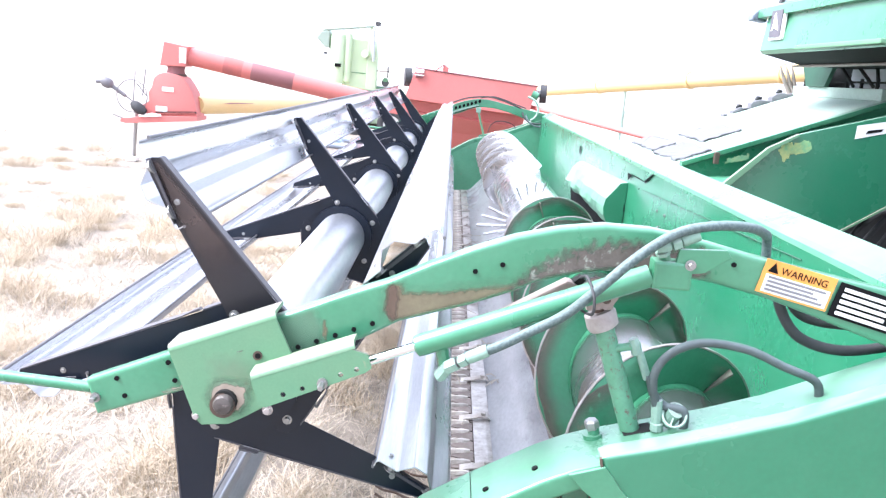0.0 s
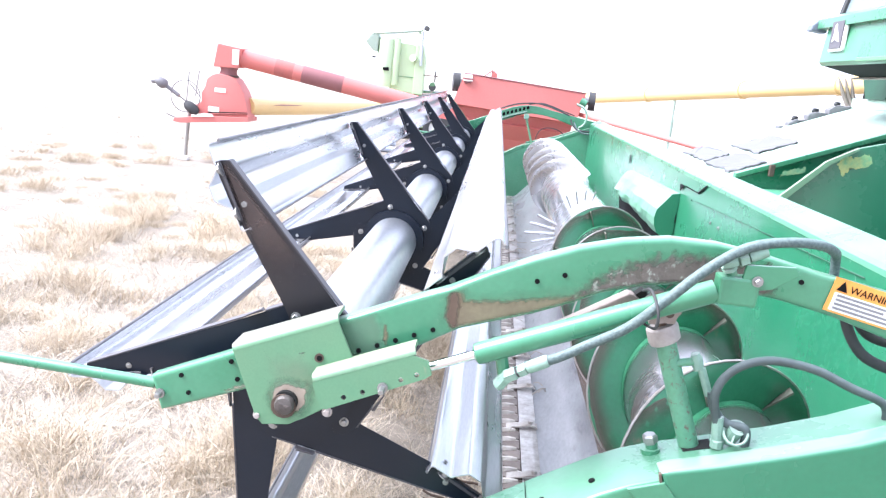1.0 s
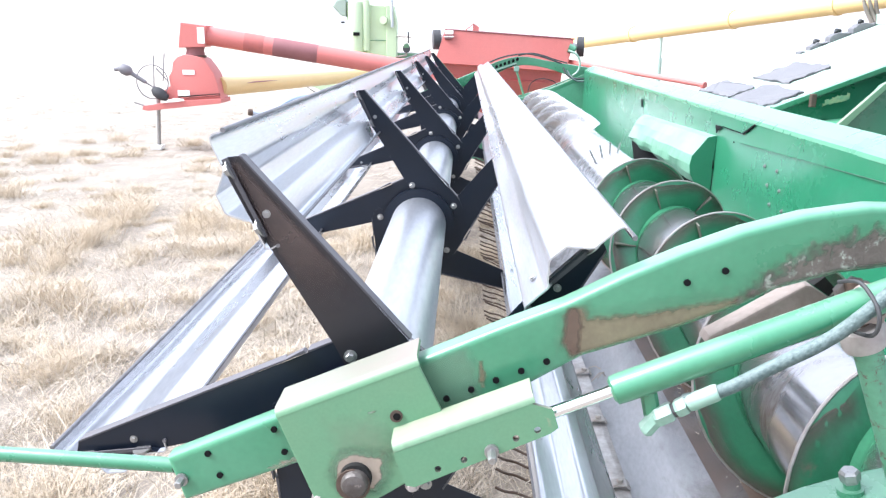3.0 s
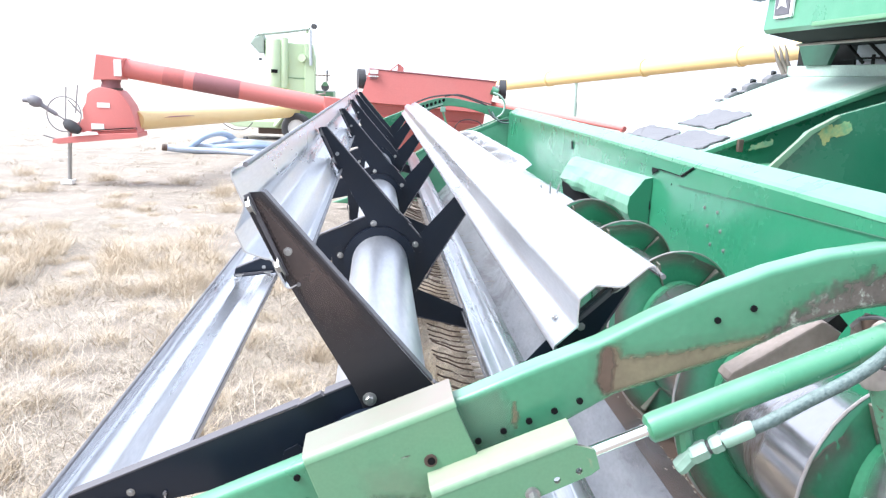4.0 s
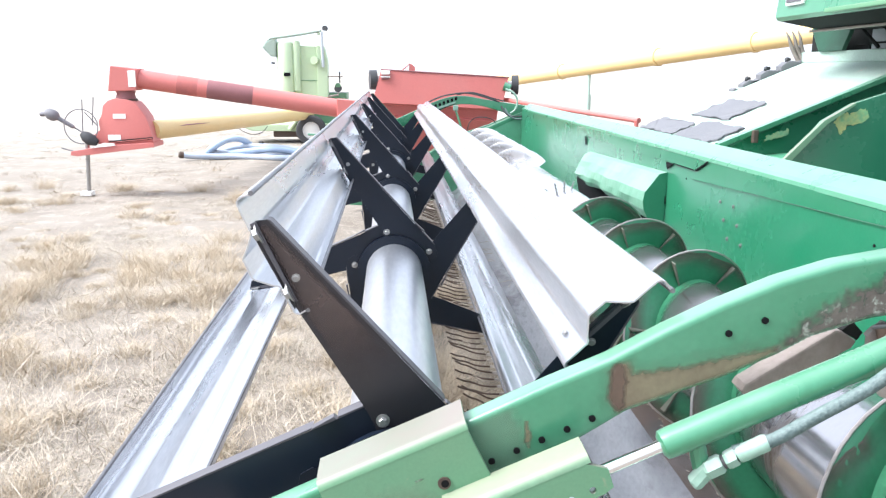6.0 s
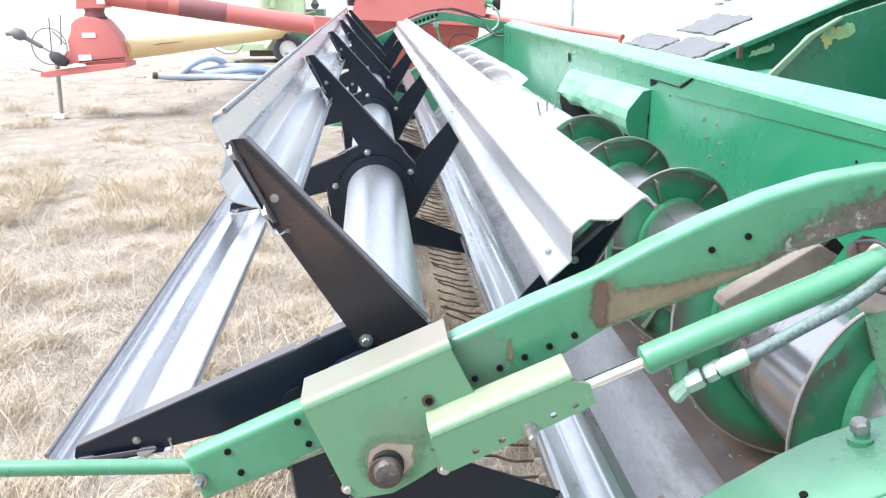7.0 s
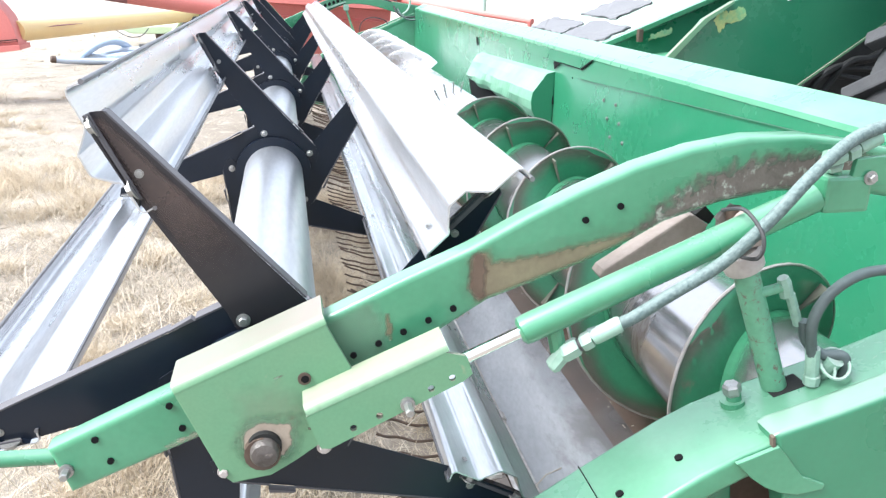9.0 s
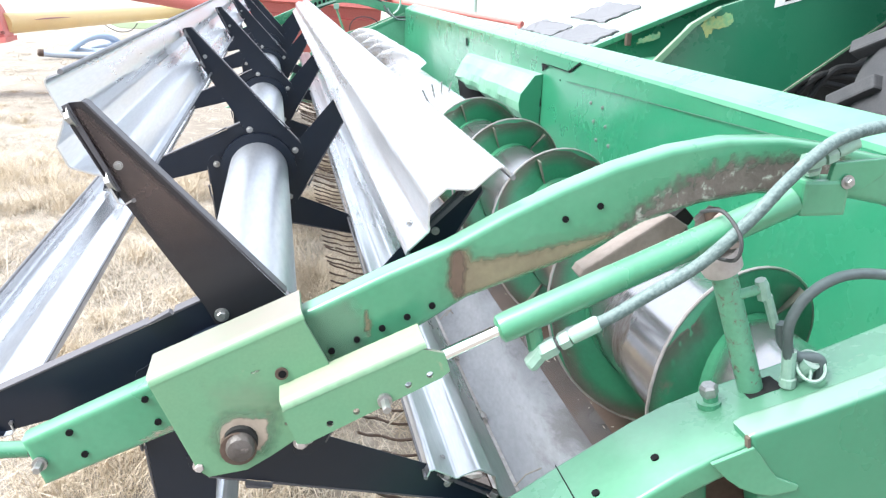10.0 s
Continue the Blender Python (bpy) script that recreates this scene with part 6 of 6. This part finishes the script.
part("cable_ring", tube([(-3.985 + 0.205 * math.cos(k * math.pi / 12), 9.16, 0.968 + 0.215 * math.sin(k * math.pi / 12)) for k in range(25)], 0.007, 6), PTOGREY, gauger, "wire loop")
for xa, za, xb, zb in ((-3.96, 1.30, -3.99, 0.78), (-3.82, 1.33, -3.86, 0.98), (-3.94, 1.14, -3.80, 0.98)):
    part("rod", tube([(xa, 9.2, za), (xb, 9.2, zb)], 0.008, 6), PTOGREY, gauger)
ia, ib = Vector((-3.21, 9.40, 0.905)), Vector((-1.85, 17.9, 0.715))
part("intake_tube", tube([ia, ib], 0.126, 22), YELLOW, gauger, "yellow auger tube", smooth=True)
part("intake_leg", box(ib.x - 0.05, ib.x + 0.05, ib.y - 0.1, ib.y, GZ, 0.66), YELLOW, gauger)
part("scrape", tube([(-2.968, 9.92, 0.926), (-2.93, 10.15, 0.928), (-2.86, 10.6, 0.918), (-2.80, 11.0, 0.905)], [0.002, 0.009, 0.008, 0.002], 6), REDDARK, gauger, "dark scrape on the yellow tube")
far = thing("grain_auger", (2.4, 16, GZ), "long yellow auger tube slanting up across the field", "grain auger")
ta, tb = Vector((2.05, 15.5, 1.46)), Vector((6.2, 6.1, 2.37))
part("discharge_tube", tube([ta, tb], 0.122, 22), YELLOW, far, smooth=True)
for q in (0.30, 0.93):
    foot = ta.lerp(tb, q)
    leg = part("support_leg", tube([foot, (foot.x, foot.y, GZ)], 0.028, 8), PALE_MINT, far, "pale support leg", smooth=True)
    part("sleeve", tube([(foot.x, foot.y, foot.z - 0.85), (foot.x, foot.y, foot.z - 0.45)], 0.045, 10), PALE_MINT, leg, smooth=True)
for q in (0.22, 0.46, 0.64):
    part("tube_band", tube([ta.lerp(tb, q), ta.lerp(tb, q + 0.006)], 0.136, 22), YELLOW, far)
bar = thing("tow_bar", (2.0, 8.5, 1.2), "thin red steel tow bar", "tow bar")
part("bar", tube([(1.25, 9.8, 1.31), (1.9, 8.52, 1.225), (2.52, 7.27, 1.145)], 0.030, 10), REDP, bar)
part("bar_support", tube([(2.50, 7.3, 1.14), (2.55, 7.3, GZ)], 0.025, 8), REDP, bar)

# ---- old combine far off ----
old = thing("old_combine", (-1.9, 17, GZ), "old light green machine with an unloading spout", "combine harvester")
part("side_drum", tube([(-2.40, 17.05, 1.20), (-2.40, 17.05, 2.24), (-2.40, 17.05, 2.28)], [0.20, 0.20, 0.17], 24), OLDGREEN, old, "rounded light green side casing", smooth=True)
part("fill_cap", tube([(-2.16, 16.98, 1.25), (-2.16, 16.98, 2.24), (-2.14, 16.98, 2.315)], [0.085, 0.085, 0.06], 14), OLDGREEN, old, smooth=True)
part("body", prism([(-2.24, 2.215), (-2.06, 2.215), (-1.70, 2.20), (-1.68, 1.10), (-2.24, 1.15)], 17.0, 18.3, 0.02), OLDGREEN, old)
part("seam", box(-2.20, -1.72, 16.985, 16.999, 1.46, 1.475), GREEN_PALE, old)
part("corner_post", prism([(-1.72, 2.22), (-1.56, 2.20), (-1.49, 1.9), (-1.49, 1.1), (-1.72, 1.1)], 16.92, 17.3, 0.02), OLDGREEN, old)
part("hood", prism([(-2.89, 2.17), (-2.80, 2.30), (-2.62, 2.36), (-2.585, 2.27), (-2.595, 1.96), (-2.70, 1.975)], 16.9, 17.3, 0.03), GREYGREEN, old, "grey-green hood")
part("hood_lamp", box(-2.70, -2.63, 16.89, 16.95, 1.82, 1.86, 0.005), RUBBER, old)
part("spout", tube([(-2.80, 16.95, 2.29), (-2.70, 16.93, 2.36), (-2.1, 16.9, 2.44), (-1.62, 16.9, 2.52)], [0.03, 0.034, 0.03, 0.028], 10), GREYGREEN, old, smooth=True)
part("spout_bracket", box(-1.69, -1.60, 16.9, 16.95, 2.43, 2.55, 0.01), OLDGREEN, old)
part("lamp", disc((-1.52, 16.9, 2.575), (0.3, 1, 0), 0.055, 0.07, 14), RUBBER, old)
part("post", tube([(-1.60, 16.88, 2.50), (-1.58, 16.88, 1.75)], 0.032, 10), PALEGREY, old, smooth=True)
part("cap_disc", disc((-1.76, 16.90, 1.90), (0.2, 1, 0), 0.085, 0.12, 16), OLDGREEN, old)
part("frame", prism([(-3.45, 0.46), (-3.30, 0.50), (-1.0, 0.52), (-1.0, 0.34), (-3.2, 0.36)], 17.0, 18.2, 0.02), OLDGREEN, old, "long light green chassis beam")
part("lower_body", box(-2.3, -1.1, 17.2, 18.2, 0.5, 1.2, 0.02), GREEN_PALE, old, "shaded green lower body")
part("axle", box(-2.75, -1.3, 17.1, 18.0, 0.22, 0.36, 0.02), DARKSTEEL, old)
part("lever", tube([(-2.36, 16.95, 0.40), (-2.18, 16.95, 0.62)], 0.05, 10), OLDGREEN, old, smooth=True)
part("marking", box(-2.43, -2.29, 16.82, 16.845, 1.56, 1.635), INK_SHADE, old)
part("lamp", disc((-1.268, 16.9, 1.30), (0, 1, 0), 0.085, 0.07, 14), RUBBER, old)
part("lamp_cap", disc((-1.268, 16.88, 1.36), (0, 1, 0.3), 0.06, 0.05, 12), GREEN_PALE, old)
part("lamp_foot", tube([(-1.27, 16.9, 1.25), (-1.27, 16.9, 1.16), (-1.5, 16.95, 1.12)], 0.022, 8), LINKM, old)
part("bracket", box(-1.52, -1.16, 16.95, 16.97, 1.54, 1.56), DARKSTEEL, old)
part("mirror", box(-1.245, -1.215, 16.93, 16.95, 1.42, 1.66, 0.005), RUBBER, old)
part("cable", tube(smooth_path([(-3.50, 16.5, 0.58), (-3.38, 16.5, 0.44), (-3.15, 16.5, 0.33), (-2.92, 16.5, 0.36), (-2.78, 16.5, 0.50)]), 0.010, 6), RUBBER, old, "drooping black cable")
tyre("wheel", (-1.87, 16.8, GZ + 0.31), 0.33, 0.25, old, 0, WHITE)
tyre("wheel", (-1.05, 16.8, GZ + 0.31), 0.33, 0.25, old, 0, WHITE)

# ---- hoses on the ground ----
HEAP = (
    ([(-3.82, 13.38, 0.19), (-3.62, 13.42, 0.165), (-3.30, 13.50, 0.15), (-2.90, 13.52, 0.148), (-2.45, 13.42, 0.145), (-2.05, 13.30, 0.14), (-1.5, 13.35, 0.14)], "pale blue-grey ribbed hose lying along the ground", BLUEHOSE),
    ([(-3.70, 13.75, 0.15), (-3.52, 13.70, 0.17), (-3.36, 13.62, 0.29), (-3.14, 13.60, 0.42), (-2.92, 13.66, 0.46), (-2.74, 13.78, 0.37), (-2.68, 13.95, 0.20), (-2.9, 14.15, 0.14)], "blue hose looped up over the heap", BLUERHOSE),
    ([(-3.55, 13.95, 0.15), (-3.25, 13.90, 0.22), (-2.95, 13.80, 0.30), (-2.55, 13.72, 0.31), (-2.15, 13.68, 0.29), (-1.6, 13.72, 0.22)], "pale grey hose lying across the heap", BLUEHOSE),
    ([(-3.05, 13.62, 0.20), (-2.72, 13.56, 0.24), (-2.40, 13.52, 0.27), (-2.08, 13.52, 0.26), (-1.75, 13.60, 0.18)], "blue hose sagging over the heap", BLUERHOSE),
    ([(-3.45, 13.72, 0.24), (-3.15, 13.70, 0.20), (-2.80, 13.66, 0.17), (-2.3, 13.62, 0.15), (-1.7, 13.6, 0.15)], "pale hose half buried in the heap", BLUEHOSE))
for k, (pts, text, m) in enumerate(HEAP):
    ob = thing("suction_hose", pts[0], text, "hose", "hose heap")
    body = part("hose", tube(smooth_path(pts), 0.056, 14), m, ob, smooth=True)
    if k == 0:
        # dark cap; the open mouth's shade is put into its colour
        part("open_end", tube([(-3.815, 13.382, 0.19), (-3.88, 13.36, 0.198), (-3.90, 13.355, 0.20)], [0.060, 0.062, 0.045], 14), DARKSTEEL, body, "dark cap for the shade in the open hose mouth")
ball = thing("stake", (-2.66, 14.5, GZ), "leaning steel stake with a black cap behind the hoses", "stake")
part("cap", tube([(-2.66, 14.5, 0.30), (-2.60, 14.5, 0.30), (-2.57, 14.5, 0.30)], [0.05, 0.055, 0.03], 12), RUBBER, ball, smooth=True)
part("stub", tube([(-2.58, 14.5, 0.30), (-2.45, 14.5, GZ)], 0.03, 8), LINKM, ball)


# ---- grass ----
def grass(name, count, region, height, seed, material, lean=0.6, width=0.004, label="", per=34):
    """Dry blades in tufts, as one mesh."""
    rng = np.random.default_rng(seed)
    x0, x1, y0, y1 = region
    tufts = max(1, count // per)
    tx, ty = rng.uniform(x0, x1, tufts), rng.uniform(y0, y1, tufts)
    vig = rng.uniform(0.42, 1.0, tufts) ** 3
    own = rng.integers(0, tufts, count)
    spread = 0.035 + 0.05 * vig[own]
    bx, by = tx[own] + rng.normal(0, 1, count) * spread, ty[own] + rng.normal(0, 1, count) * spread
    h = height * vig[own] * rng.uniform(0.4, 1.1, count) + 0.012
    ang = rng.uniform(0, 2 * np.pi, count)
    ln = h * rng.uniform(0.2, 1.6, count) * lean
    wa = rng.uniform(0, 2 * np.pi, count)
    w = width * rng.uniform(0.6, 1.5, count)
    z0 = np.full(count, GZ - 0.015)
    v = np.zeros((count, 5, 3))
    ux, uy = np.cos(wa) * w, np.sin(wa) * w
    lx, ly = np.cos(ang) * ln, np.sin(ang) * ln
    for i, (sgn, k, hh, ww) in enumerate(((-1, 0, 0, 1), (1, 0, 0, 1), (1, 0.35, 0.62, 0.8), (-1, 0.35, 0.62, 0.8), (0, 1, 1, 0))):
        v[:, i, 0] = bx + sgn * ux * ww + lx * k
        v[:, i, 1] = by + sgn * uy * ww + ly * k
        v[:, i, 2] = z0 + h * hh
    verts = v.reshape(-1, 3)
    base = np.arange(count) * 5
    quads = np.stack([base, base + 1, base + 2, base + 3], 1)
    tris = np.stack([base + 3, base + 2, base + 4], 1)
    me = bpy.data.meshes.new(name)
    me.from_pydata(verts.tolist(), [], quads.tolist() + tris.tolist())
    me.materials.append(material)
    return tagged(new(name, me), label, "grass", "", "stuff")


grass("dry_grass", 36000, (-2.6, 0.6, 0.2, 4.6), 0.15, 1, STRAW, 1.9, 0.0016, "low tufts of dry straw-coloured grass in front of the header")
grass("dry_grass", 26000, (-12, 1, 6.3, 24), 0.10, 2, STRAW, 1.9, 0.0026, "tufts of dry straw-coloured grass across the field")
TUFT = surface("tan_grass_tuft", (0.50, 0.415, 0.305), 0.8, second=(0.44, 0.375, 0.29), scale=2, fine=50, bump=0.1)
grass("dry_grass", 16000, (-8, -1.5, 1.5, 10), 0.09, 11, STRAW, 2.2, 0.0016, "sparse low grass on the open field")
grass("dry_grass", 52000, (-2.8, 0.5, 0.3, 5.6), 0.26, 7, TUFT, 1.3, 0.0011, "denser tan clumps of fine dry grass", 260)
grass("dry_grass", 40000, (-7.5, -1.6, 2.2, 10.0), 0.20, 13, TUFT, 1.3, 0.0013, "scattered tan grass clumps on the open field", 240)
grass("straw_litter", 240000, (-5.2, 0.6, 0.2, 9.0), 0.022, 3, CHAFF, 6.0, 0.0012, "flattened pale straw lying on the field")
grass("straw_litter", 60000, (-9, 1.0, 8.0, 20.0), 0.03, 5, CHAFF, 6.0, 0.0030, "flattened pale straw farther out on the field")


def litter():
    """Loose stalks lying on the knife and the pan."""
    bm = bmesh.new()
    rng = random.Random(8)
    for k in range(90):
        x, y = rng.uniform(0.2, 0.62), rng.uniform(0.3, 7)
        a, ln = rng.uniform(0, 6.3), rng.uniform(0.05, 0.2)
        z = 0.315 + rng.uniform(0, 0.03)
        tube([(x, y, z), (x + ln * 0.5 * math.cos(a), y + ln * 0.5 * math.sin(a), z + 0.015), (x + ln * math.cos(a), y + ln * math.sin(a), z + rng.uniform(-0.02, 0.02))], 0.002, 4, bm)
    for k in range(70):
        y = rng.uniform(0.25, 1.85)
        x = 0.775 + 0.03 * rng.uniform(-1, 1) ** 3
        a, ln = rng.uniform(0, 6.3), rng.uniform(0.003, 0.012)
        z = 0.493 + 0.25 * (x - 0.775)
        tube([(x, y, z), (x + ln * math.cos(a), y + ln * math.sin(a), z + 0.003)], rng.uniform(0.0007, 0.0018), 4, bm)
    return tagged(part("loose_straw", bm, CHAFF, None), "loose stalks caught on the knife", "straw", "", "stuff")


litter()


def leaves():
    """Curled dead leaves lying about the field, as one mesh."""
    rng = random.Random(21)
    bm = bmesh.new()
    for k in range(150):
        x, y = rng.uniform(-4.2, 0.4), rng.uniform(0.5, 6.5)
        a, ln, w, bend = rng.uniform(0, 6.3), rng.uniform(0.04, 0.13), rng.uniform(0.002, 0.006), rng.uniform(-0.04, 0.04)
        rows = []
        for i in range(5):
            t = i / 4
            px, py = x + ln * t * math.cos(a) + bend * math.sin(t * 3) * math.sin(a), y + ln * t * math.sin(a) - bend * math.sin(t * 3) * math.cos(a)
            ww = w * (1 - abs(2 * t - 0.8) * 0.6)
            z = GZ + 0.02 + 0.05 * t * abs(math.sin(k)) + 0.01 * math.sin(4 * t + k)
            rows.append([bm.verts.new((px - ww * math.sin(a), py + ww * math.cos(a), z + 0.004)), bm.verts.new((px, py, z)), bm.verts.new((px + ww * math.sin(a), py - ww * math.cos(a), z + 0.004))])
        for p, q in zip(rows, rows[1:]):
            for j in range(2):
                bm.faces.new((p[j], p[j + 1], q[j + 1], q[j]))
    me = bpy.data.meshes.new("dead_leaves")
    bm.to_mesh(me)
    bm.free()
    me.materials.append(CHAFF)
    tagged(new("dead_leaves", me), "curled pale dead leaves scattered on the field", "leaf litter", "", "stuff")


leaves()
